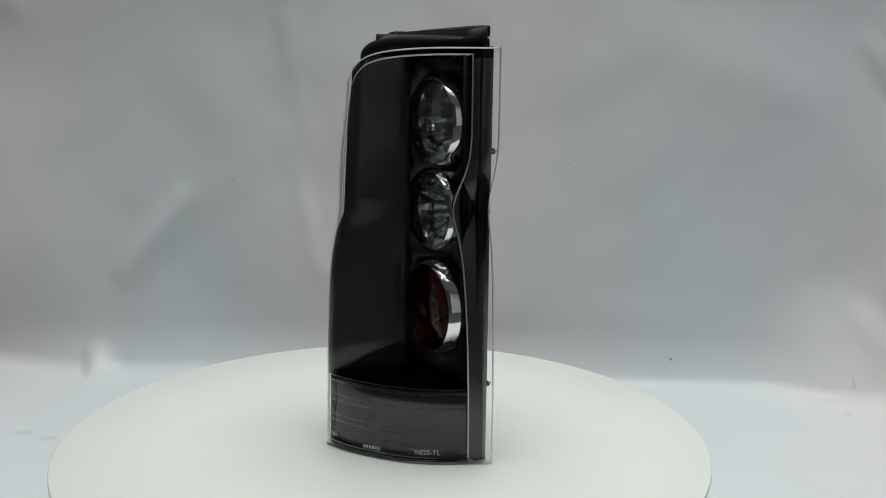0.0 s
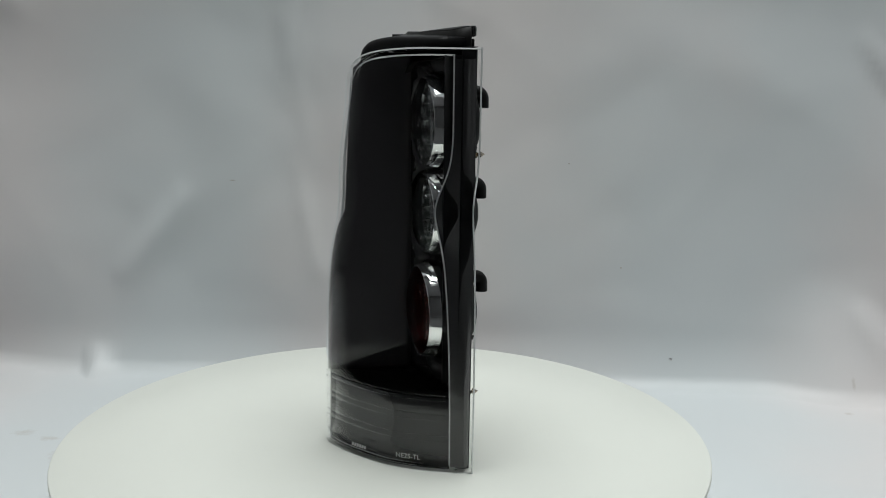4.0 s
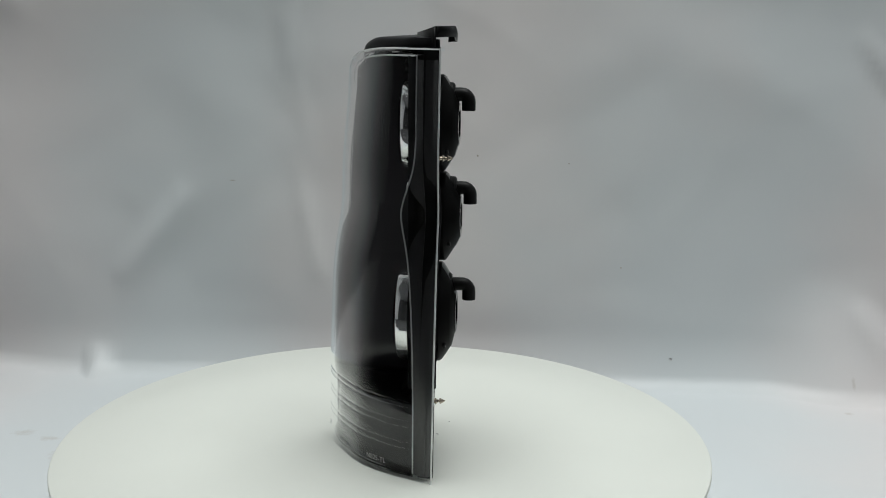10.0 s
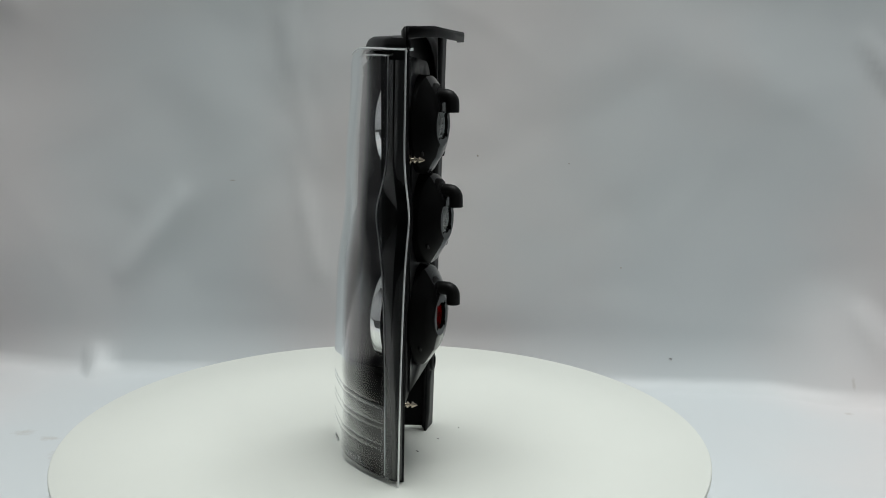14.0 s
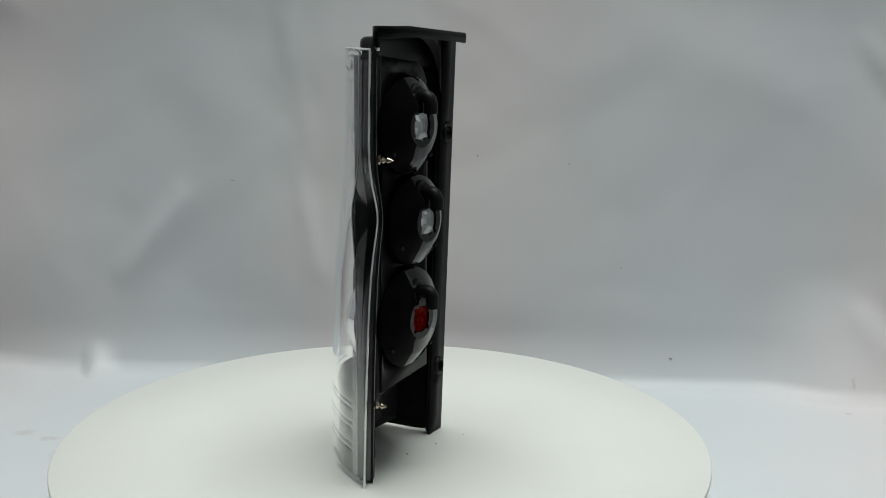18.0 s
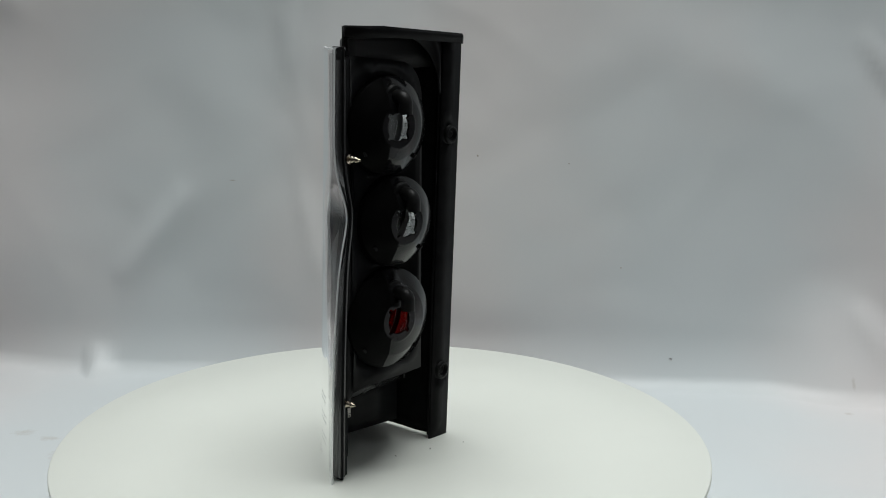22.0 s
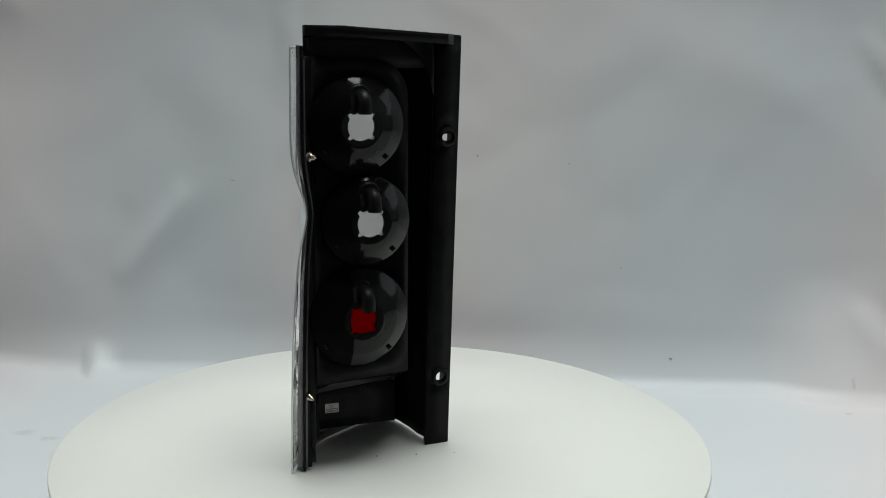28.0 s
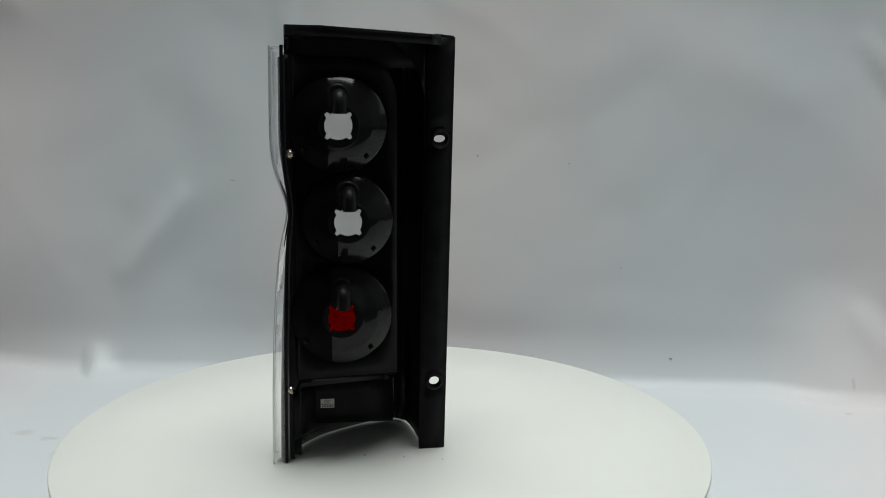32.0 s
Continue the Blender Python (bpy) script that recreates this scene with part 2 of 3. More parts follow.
# folds as x, z of both ends, width, height
FOLDS = [
    (-0.125, 0.46, -0.115, 0.33, 0.012, 0.0028),
    (-0.115, 0.33, -0.090, 0.20, 0.014, 0.0022),
    (-0.150, 0.44, -0.140, 0.30, 0.016, -0.0009),
    (-0.240, 0.32, -0.175, 0.22, 0.045, 0.0040),
    (-0.262, 0.150, -0.335, 0.055, 0.016, 0.0080),
    (-0.235, 0.120, -0.275, 0.030, 0.030, -0.0045),
    (-0.110, 0.190, -0.085, 0.060, 0.012, 0.0040),
    (-0.060, 0.250, -0.030, 0.050, 0.050, -0.0050),
    (0.240, 0.400, 0.300, 0.180, 0.070, 0.0035),
    (0.330, 0.340, 0.560, 0.300, 0.045, 0.0030),
    (0.360, 0.250, 0.480, 0.060, 0.080, -0.0030),
    (0.590, 0.360, 0.640, 0.290, 0.010, 0.0070),
    (0.600, 0.345, 0.660, 0.250, 0.020, -0.0050),
    (0.600, 0.020, 0.640, -0.060, 0.014, 0.0090),
    (0.625, 0.030, 0.670, -0.050, 0.020, -0.0050),
    (-0.560, 0.460, -0.470, 0.400, 0.020, 0.0090),
    (-0.500, 0.330, -0.400, 0.230, 0.080, -0.0040),
]


def fold_height(x, z):
    h = 0.0
    for x0, z0, x1, z1, wd, ht in FOLDS:
        dx, dz = x1 - x0, z1 - z0
        t = max(0.0, min(1.0, ((x - x0) * dx + (z - z0) * dz) / (dx * dx + dz * dz)))
        d = math.hypot(x - x0 - t * dx, z - z0 - t * dz) / wd
        if d < 3:
            h += ht * math.exp(-d * d) * (0.6 + 0.4 * math.sin(math.pi * t))
    return h


def soft_step(t):
    t = max(0.0, min(1.0, t))
    return t * t * (3 - 2 * t)


def sweep_point(x, d, h):
    """The crease runs a little askew; folds and dents come forward on the wall."""
    k = max(-0.7, min(0.8, x))
    y, z = 0.385 - 0.125 * k + (0.030 * soft_step((-0.40 - x) / 0.16) - 0.030 * soft_step((x - 0.47) / 0.10)) * soft_step(1 - h / 0.16) + d, FLOOR_Z + h
    up = min(1.0, max(0.0, h / 0.10))
    q = Vector((x * 2.3, z * 1.7, 0.3))
    f = 0.012 * noise.noise(q) + 0.005 * noise.noise(q * 2.7 + Vector((4, 1, 0)))
    f += 0.0022 * (1 - 2 * abs(noise.noise(Vector((x * 4 + z * 3, z * 2.5 - x, 1.7)))))
    f += 0.0007 * noise.noise(Vector((x * 26, z * 26, 3.0)))
    crush = math.exp(-(((x + 0.105) / 0.035) ** 2)) * min(1.0, max(0.0, (z - 0.16) / 0.1))
    f += 0.0045 * crush * abs(noise.noise(Vector((x * 30 + z * 9, z * 16, 7.0))))
    f += 0.0020 * abs(noise.noise(Vector((x * 9 - z * 6, z * 7 + x * 3, 11.0))))
    # the sheet leans forward a little towards the top
    f += (0.02 + 0.045 * soft_step((0.15 - x) / 0.35)) * max(0.0, z - 0.2) ** 2
    # kinked corners that stand out over the floor
    pin = 0.022 * soft_step(1 - abs(x + 0.380) / (0.022 if x < -0.380 else 0.034))
    pin += 0.050 * soft_step((x - 0.632) / 0.016) * max(0.0, 1 - abs(x - 0.68) / 0.06)
    if h <= 0:
        y -= max(0.0, pin + d + 0.010)
    else:
        y -= pin * max(0.0, 1 - h / (0.034 if x < 0 else 0.045))
    crumple = 0.0 if x > -0.43 else min(1.0, (-0.43 - x) / 0.05)
    flat = 0.0022 * noise.noise(Vector((x * 5, y * 5, 9.0))) + 0.014 * crumple * max(0.0, noise.noise(Vector((x * 9, y * 9, 2.0)))) + 0.0006 * noise.noise(Vector((x * 22, y * 22, 5.0)))
    return Vector((x, y - (f + fold_height(x, z)) * up, z + (1 - up) * flat))


XS = sorted([-1.6 + 0.1 * i for i in range(9)] + [-0.75 + 0.0075 * i for i in range(201)] + [0.85 + 0.1 * i for i in range(9)] + [-0.4255 + 0.0037 * i for i in range(19)] + [0.630 + 0.0031 * i for i in range(8)])
drop = tagged(mesh_ob("backdrop", *grid([[sweep_point(x, d, h) for x in XS] for d, h in PROFILE]), M_DROP), "creased greyish white vinyl photo backdrop sweep", "backdrop", kind="structure")


def on_drop(x, z, lift):
    """Point of the wall at that height, a little in front of it."""
    wall = [q for q in PROFILE if q[1] > 0]
    d = ramp(z - FLOOR_Z, [(h, a) for a, h in wall])
    return sweep_point(x, d, z - FLOOR_Z) + Vector((0, -lift, 0))


def mark(pts, material, name):
    c = sum(pts, Vector()) / len(pts)
    n = len(pts)
    ob = mesh_ob(name, pts + [c], [(k, (k + 1) % n, n) for k in range(n)], material, False)
    ob.parent = drop


def blot(cx, cz, rx, rz, n, seed, material, name):
    rnd = random.Random(seed)
    mark([on_drop(cx + rx * rnd.uniform(0.6, 1) * math.cos(a), cz + rz * rnd.uniform(0.6, 1) * math.sin(a), 0.0016) for a in [2 * math.pi * k / n for k in range(n)]], material, name)


blot(0.365, -0.040, 0.0034, 0.0008, 9, 1, M_DUST, "slit")
blot(0.365, -0.0416, 0.0030, 0.0006, 9, 7, M_PALE, "slit_lip")
blot(-0.195, 0.177, 0.0042, 0.0006, 9, 2, M_STAIN, "scratch")
blot(0.232, 0.206, 0.0014, 0.0010, 8, 4, M_STAIN, "stain")
blot(0.300, 0.075, 0.0012, 0.0010, 8, 5, M_STAIN, "stain")
blot(0.118, 0.214, 0.0016, 0.0016, 8, 6, M_STAIN, "stain")
for nm, m, sx, sy in (("wall_north", pose(0, 2.2, 1.2, 90), 5, 2.7), ("wall_south", pose(0, -2.6, 1.2, 90), 5, 2.7), ("curtain", pose(-1.02, -2.54, 1.2, 90), 2.9, 2.7), ("curtain", pose(-2.44, -1.9, 1.2, 90, 0, 90), 1.2, 2.7), ("wall_east", pose(2.5, -0.2, 1.2, 90, 0, 90), 5, 2.7), ("wall_west", pose(-2.5, -0.2, 1.2, 90, 0, 90), 5, 2.7), ("ceiling", pose(0, -0.2, 2.55), 5, 5), ("floor", pose(0, -0.2, FLOOR_Z - 0.06), 5, 5)):
    g = box((0, 0, 0), sx, sy, 0.05)
    w = mesh_ob(nm, [m @ Vector(v) for v in g[0]], g[1], {"floor": M_DARK, "wall_south": M_SOUTH, "wall_west": M_WEST, "curtain": M_CURTAIN}.get(nm, M_WALL), False)
    tagged(w, "plain black studio curtain" if nm == "curtain" else "plain grey studio " + nm.split("_")[0], nm.split("_")[0], kind="structure")

# ---- turntable ----
turntable = tagged(new("turntable"), "round white display turntable with a plain matt top", "turntable")
turntable.location = (0, 0, FLOOR_Z)
R = 0.30
T = 0.006


def lift(geo, dz):
    return [Vector(v) + Vector((0, 0, dz)) for v in geo[0]], geo[1]


disc = part("disc", lift(revolve((0, 0, 0), (0, 0, 1), [(0, 0.0001), (0, 0.1), (0, 0.2), (0, R - 0.0015), (-0.0006, R - 0.0004), (-0.0015, R), (-T + 0.001, R), (-T, R - 0.001), (-T, 0.0001)], 160), -FLOOR_Z), M_DISC, turntable)
part("base", revolve((0, 0, 0), (0, 0, 1), [(0.0, 0.0001), (0.0, 0.20), (0.004, 0.204), (-FLOOR_Z - T - 0.004, 0.204), (-FLOOR_Z - T - 0.002, 0.19), (-FLOOR_Z - T - 0.002, 0.0001)], 96), M_DISC_RIM, turntable)

# ---- tail lamp ----
lamp = tagged(new("tail_lamp"), "black vehicle tail lamp with clear lens and three reflectors", "tail lamp")
ZT = 0.3645          # top of the clear lens
FRONT_AXIS = Vector((-0.883, -0.469, 0.0))   # the way the reflectors face
SIDE_AXIS = Vector((0.469, -0.883, 0.0))


def waist(z):
    return ramp(z, [(0.0, 0.0), (0.06, 0.02), (0.11, 0.10), (0.15, 0.24), (0.18, 0.40), (0.2, 0.62), (0.214, 0.85), (0.225, 1.0), (0.232, 0.99), (0.242, 0.78), (0.252, 0.50), (0.262, 0.25), (0.274, 0.08), (0.29, 0.0), (0.4, 0.0)])


def setback(z):
    return ramp(z, [(0.0, 0.0), (0.1, 0.10), (0.152, 0.22), (0.177, 0.33), (0.19, 0.44), (0.203, 0.57), (0.217, 0.67), (0.23, 0.72), (0.255, 0.75), (0.282, 0.84), (0.305, 0.94), (0.33, 1.05), (0.38, 1.14)])


# plan of the lens at its foot, from the outboard tip round to the inboard edge:
# x, y, share of the setback, waist shift x, y, lean y
PLAN = [
    (0.0937, -0.0620, 0.0, -0.0070, 0.0120, 0.0062),
    (0.0835, -0.0636, 0.0, -0.0110, 0.0070, 0.0052),
    (0.0738, -0.0640, 0.0, -0.0150, 0.0015, 0.0048),
    (0.0550, -0.0645, 0.15, -0.0070, 0.0010, 0.0046),
    (0.0370, -0.0630, 0.35, -0.0020, 0.0, 0.0062),
    (0.0150, -0.0580, 0.6, 0.0, 0.0, 0.0072),
    (-0.0080, -0.0468, 0.85, 0.0, 0.0, 0.0042),
    (-0.0280, -0.0348, 1.0, 0.0, 0.0, 0.0016),
    (-0.0425, -0.0230, 1.0, 0.0, 0.0, 0.0),
    (-0.0500, -0.0145, 1.0, 0.0, 0.0, 0.0),
    (-0.0520, -0.0085, 1.0, 0.0, 0.0, 0.0),
    (-0.0500, -0.0030, 1.0, 0.0, 0.0, 0.0),
]


def smooth_of(fn, z, h=0.006):
    return (fn(z - h) + 2 * fn(z) + fn(z + h)) / 4


def lens_ring(z, n=8):
    w, g, k = smooth_of(waist, z), smooth_of(setback, z), z / 0.36
    pts = [(x + s * 0.0192 * g + wx * w + (0.0022 if i == 0 else 0) * k, y + s * 0.006 * g + wy * w + ly * k, 0) for i, (x, y, s, wx, wy, ly) in enumerate(PLAN)]
    return [p + (Vector((0, -0.0012, 0)) if i < 2 * n else Vector((0, 0, 0))) * max(0, 1 - i / (2 * n)) for i, p in enumerate(inset(spline(pts, n), -0.0025))]


def inset(ring, d):
    """The ring moved inwards by d."""
    out = []
    for i, p in enumerate(ring):
        t = (ring[min(i + 1, len(ring) - 1)] - ring[max(i - 1, 0)]).normalized()
        out.append(p + Vector((t.y, -t.x, 0)) * d)
    return out


N_RING = len(lens_ring(0))


TOP_X = [p.x for p in lens_ring(ZT)]
LEFT_J = TOP_X.index(min(TOP_X))


def top_drop(j):
    """Sloping top edge and rounded upper corner at the inboard edge."""
    f = (0.06 - TOP_X[min(j, LEFT_J)]) / (0.06 - TOP_X[LEFT_J])
    f = min(0.985, max(0.0, f))
    return 0.010 * f * f + 0.030 * (1 - math.sqrt(1 - f ** 8))


def roof_drop(j):
    f = (0.012 - TOP_X[min(j, LEFT_J)]) / (0.012 - TOP_X[LEFT_J])
    f = min(0.96, max(0.0, f))
    return 0.0167 * (1 - math.sqrt(1 - f * f))


Z_SHOULDER = 0.27


def shoulder(j, z, top=ZT):
    """Height z brought down under the rounded corner, from the shoulder up."""
    return z if z < Z_SHOULDER else Z_SHOULDER + (z - Z_SHOULDER) * (top - top_drop(j) - Z_SHOULDER) / (top - Z_SHOULDER)


RIDGES = (0.069, 0.0641, 0.0516, 0.0462, 0.0325, 0.027)
ZS = [0.0, 0.002] + [0.01 * i for i in range(1, 19)] + [0.185 + 0.005 * i for i in range(0, 23)] + [0.305, 0.315, 0.325, 0.335, 0.342, 0.349, 0.355, 0.360, 0.3635, ZT]
ZS = sorted([z for z in ZS if min(abs(z - q) for q in RIDGES) > 0.0022] + [q + d for q in RIDGES for d in (-0.0017, -0.0008, 0.0, 0.0008, 0.0017)])


def lens_point(j, z, d=0.0):
    ring = lens_ring(z)
    if d:
        ring = inset(ring, d)
    return Vector((ring[j].x, ring[j].y, z))


J_C = 16


def lens_geo():
    rows = []
    for z in [q for q in ZS if q < ZT - 0.004]:
        ring = lens_ring(z)
        dip = inset(ring, 0.00045 * max(0.0, 1 - min(abs(z - q) for q in RIDGES) / 0.0014))
        rows.append([Vector(((dip if j > J_C else ring)[j].x, (dip if j > J_C else ring)[j].y, shoulder(j, z))) for j in range(N_RING)])
    # the rounded lip at the top turns inwards
    lip = 0.004
    for d, dz in [(lip * (1 - math.cos(q)), lip * (math.sin(q) - 1)) for q in (0.0, 0.3, 0.6, 0.9, 1.2, math.pi / 2)] + [(0.010, 0.0002)]:
        ring = inset(lens_ring(ZT), d)
        rows.append([Vector((p.x, p.y, ZT - top_drop(j) + dz)) for j, p in enumerate(ring)])
    ring = inset(lens_ring(0), 0.0035)
    foot = [Vector((p.x, p.y, 0.0008)) for p in ring]
    return grid([foot] + rows)


lens = part("lens", lens_geo(), M_LENS, lamp, "clear plastic outer lens", thick=0.0022, sharp=60)
lens.data.materials.append(M_LENS_IN)
lens.modifiers["thickness"].material_offset = 1

# glints of the lens edge as pale tubes: outboard tip, inboard edge and along the top
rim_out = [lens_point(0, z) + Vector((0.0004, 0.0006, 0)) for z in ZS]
part("edge_glint", tube(rim_out, 0.0008, 6), M_PALE, lens, "pale line for the glint along the lens edge")

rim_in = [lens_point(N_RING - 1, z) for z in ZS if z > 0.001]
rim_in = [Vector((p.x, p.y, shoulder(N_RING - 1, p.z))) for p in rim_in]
part("edge_glint", tube(rim_in, 0.0008, 6), M_PALE, lens, "pale line for the glint along the lens edge")
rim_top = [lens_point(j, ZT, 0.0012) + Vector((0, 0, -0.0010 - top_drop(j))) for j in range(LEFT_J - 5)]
part("edge_glint", tube(rim_top, [0.0007 if k < 52 else 0.0007 - 0.0005 * min(1, (k - 52) / 16) for k in range(len(rim_top))], 6), M_PALE, lens, "pale line for the glint along the lens edge")

# moulded pairs of lines across the lens, near its foot
for q in RIDGES:
    part("lens_ridge", tube([lens_point(j, q, 0.0006) for j in range(J_C + 1, N_RING - 16)], 0.00042, 6), M_RIDGE, lens)

# ---- black bezel inside the lens ----
C_IN, BEND = Vector((0.0735, -0.0485, 0)), Vector((0.0234, 0.0102, 0))
PANEL = (BEND - C_IN)
PLEN = PANEL.length
PDIR = PANEL.normalized()
PNORM = Vector((-PDIR.y, PDIR.x, 0))
PNORM = PNORM if PNORM.dot(FRONT_AXIS) > 0 else -PNORM
BZ0, BZ1 = 0.004, 0.3585
LOW_Z = 0.067
# centre of the front rim, radius, depth from the rim to the bulb hole
REFLECTORS = [(Vector((0.0410, -0.0258, 0.3002)), 0.0375, 0.0455), (Vector((0.0400, -0.0182, 0.2198)), 0.0350, 0.0445), (Vector((0.0374, -0.0278, 0.1340)), 0.0398, 0.0455)]
# the same for the bulging backs
DOMES = REFLECTORS[:2] + [(Vector((0.0395, -0.0252, 0.1362)), 0.0400, 0.0455)]


def panel_pt(q, z, off=0.0):
    lean = Vector((0.0005, 0.004, 0)) * (z / 0.36)
    return C_IN + PDIR * q + PNORM * off + lean * max(0, 1 - q / PLEN) + Vector((0, 0, z))


def edge_q(z):
    return 0.010 * smooth_of(waist, z)


def pierced_panel(off):
    """Flat panel from the outboard edge to the bend, with three round openings."""
    zs = [LOW_Z + (BZ1 - LOW_Z) * i / 60 for i in range(61)]
    outer = [(edge_q(z), z) for z in zs] + [(PLEN, z) for z in reversed(zs[::4])]
    holes = [oval((c - C_IN).dot(PDIR), c.z, r + 0.0022, r + 0.0022, 48) for c, r, _ in REFLECTORS]
    return fill2d(outer, holes, lambda q, z: panel_pt(q, z, off))


def wing_edge(z):
    """Inboard edge of the bezel, with its step at the waist."""
    x = ramp(z, [(0.0, -0.0508), (0.1, -0.0500), (0.152, -0.0478), (0.177, -0.0455), (0.193, -0.0428), (0.203, -0.0402), (0.215, -0.0350), (0.23, -0.0340), (0.255, -0.0329), (0.305, -0.0299), (0.33, -0.0269), (0.37, -0.0258)])
    y = ramp(z, [(0.0, -0.0085), (0.15, -0.0078), (0.2, -0.0050), (0.217, -0.0015), (0.37, 0.0005)])
    return Vector((x, y, 0))


def wing_top(t):
    x = min(0.96, max(0.0, (t - 0.40) / 0.60))
    return BZ1 - 0.021 * (1 - math.sqrt(max(0.0, 1 - x * x)))


def bezel_wing():
    """From the bend to the inboard edge."""
    rows = []
    for i in range(61):
        z = LOW_Z + (BZ1 - LOW_Z) * i / 60
        e = wing_edge(LOW_Z + (wing_top(1) - LOW_Z) * i / 60)
        b = panel_pt(PLEN, 0)
        mid = (e + b) / 2 + Vector((0.0, -0.004, 0))
        row = []
        for k in range(15):
            t = k / 14
            p = b * (1 - t) ** 2 + mid * 2 * t * (1 - t) + e * t * t
            row.append(Vector((p.x, p.y, LOW_Z + (wing_top(t) - LOW_Z) * i / 60)))
        row.append(Vector((e.x + 0.003, e.y + 0.008, row[-1].z)))
        rows.append(row)
    return grid(rows)


bezel = part("bezel", pierced_panel(0), M_BEZEL, lamp, "gloss black inner bezel with three round openings", thick=0.0015, sharp=40)
part("bezel_wing", bezel_wing(), M_WING, lamp, "gloss black inner side panel", thick=0.0015)
trim = []
for i in range(80):
    z = BZ0 + (BZ1 - BZ0) * i / 79
    trim.append(lens_point(J_C, z, 0.0042))
part("bezel_trim", tube(trim, 0.0007, 6), M_TRIM, lamp, "thin bright trim line")
top_trim = [lens_point(j, BZ1 - 0.0005, 0.005) - Vector((0, 0, top_drop(j))) for j in range(J_C, LEFT_J - 6)]
part("bezel_trim", tube(top_trim, [0.0008 if k < 36 else 0.0008 - 0.0005 * min(1, (k - 36) / 16) for k in range(len(top_trim))], 6), M_TRIM, lamp, "thin bright trim line")
side_trim = [lens_point(N_RING - 6, BZ1 * k / 60 + 0.002, 0.004) for k in range(58)]
part("bezel_trim", tube([Vector((p.x, p.y, shoulder(N_RING - 6, p.z, BZ1))) for p in side_trim], 0.0005, 6), M_TRIM, lamp, "thin bright trim line")
part("bezel_trim", tube([lens_point(j, 0.0045, 0.0042) for j in range(J_C, N_RING - 5)], 0.0004, 6), M_TRIM, lamp, "thin bright trim line")
# black bezel returns: strip under the lens between the trim and the tip, floor and top of the bowl
side_rows = []
for z in [0.003] + ZS[2:-3]:
    ring = inset(lens_ring(z), 0.0044)
    w = smooth_of(waist, z)
    a = panel_pt(edge_q(z), z)
    b = Vector((0.0892 + 0.002 * z / 0.36, -0.0567 + 0.0042 * z / 0.36 + 0.0065 * w, z))
    side_rows.append([a] + [Vector((ring[k].x, ring[k].y, z)) for k in (16, 14, 12, 10, 8, 6)] + [b + (Vector((ring[5].x, ring[5].y, z)) - b) * 0.5, b, b + Vector((-0.002, 0.004, 0)), b + Vector((-0.006, 0.002, 0))])
part("side_wall", grid(side_rows), M_SIDE, lamp, "satin black housing side wall")


def closing(z, dz=0.0):
    """Horizontal web between the lens and the bezel."""
    ring = [lens_point(j, z, 0.004 + (0.012 * min(1, 2 * max(0, j - J_C) / (N_RING - 1 - J_C)) if dz else 0)) for j in range(N_RING)]
    back = []
    last = int(0.63 * (N_RING - 1)) if dz else N_RING
    for j in range(J_C, last):
        t = (j - J_C) / (last - 1 - J_C)
        a = panel_pt(PLEN * min(1, t * 2), 0)
        if t > 0.5:
            e = wing_edge(z)
            a = panel_pt(PLEN, 0).lerp(e, (t * 2 - 1) * (0.72 if dz else 1))
        back.append(a)
    rows = []
    for f in (0, 0.5, 1):
        rows.append([Vector((ring[j].x, ring[j].y, 0)).lerp(back[j - J_C], f) + Vector((0, 0, z - (top_drop(j) if dz else 0) * (1 - f) + dz * f)) for j in range(J_C, last)])
    return grid(rows)


def foot_inset(j):
    t = (j - J_C) / (N_RING - 5 - J_C)
    return 0.0065 + 0.003 * t * t


part("bezel_top", closing(BZ1, 0.0005), M_BEZEL, lamp, thick=0.0015)
part("bezel_shelf", closing(LOW_Z), M_DRUM, lamp, thick=0.0015)
part("bezel_foot", grid([[lens_point(j, z, foot_inset(j) * min(1.0, 0.45 + z / 0.03)) for j in range(J_C, N_RING - 4)] + [wing_edge(z) + Vector((0.0008, 0.001, z)), wing_edge(z) + Vector((0.005, 0.010, z))] for z in (0.0015, 0.02, 0.035, 0.05, 0.060)] + [[lens_point(j, LOW_Z - 0.004 + dz, d + foot_inset(j)) for j in range(J_C, N_RING - 4)] + [wing_edge(z) + Vector((0.0008, 0.001, LOW_Z)), wing_edge(z) + Vector((0.005, 0.010, LOW_Z))] for z, d, dz in ((LOW_Z, 0.001, 0.0015), (LOW_Z, 0.003, 0.003), (LOW_Z, 0.007, 0.004))]), M_FOOT, lamp, "satin black lower inner panel", thick=0.0015)

# ---- reflectors ----


def fluted_bowl(c, r, depth, n, flute):
    """Bowl with concave flutes that run from the rim to the bulb hole."""
    d, a, b = -FRONT_AXIS, SIDE_AXIS, Vector((0, 0, 1))
    rows = []
    prof = [(0.008, r - 0.0010, 0.0), (0.010, r - 0.0016, 0.4), (0.015, r * 0.94, 1), (0.021, r * 0.87, 1), (0.0215, r * 0.80, 0.2), (0.027, r * 0.74, 1), (0.033, r * 0.63, 1), (depth - 0.006, r * 0.50, 0.8), (depth - 0.001, 0.0168, 0), (depth - 0.001, 0.0163, 0)]
    for h, rr, k in prof:
        row = []
        for q in range(n * 4):
            ph = 2 * math.pi * q / (n * 4)
            cut = 1 + flute * k * (abs(q % 4 - 2) - 1) / 1.0
            row.append(c + d * h + (a * math.cos(ph) + b * math.sin(ph)) * rr * cut)
        rows.append(row)
    return grid(rows, True)


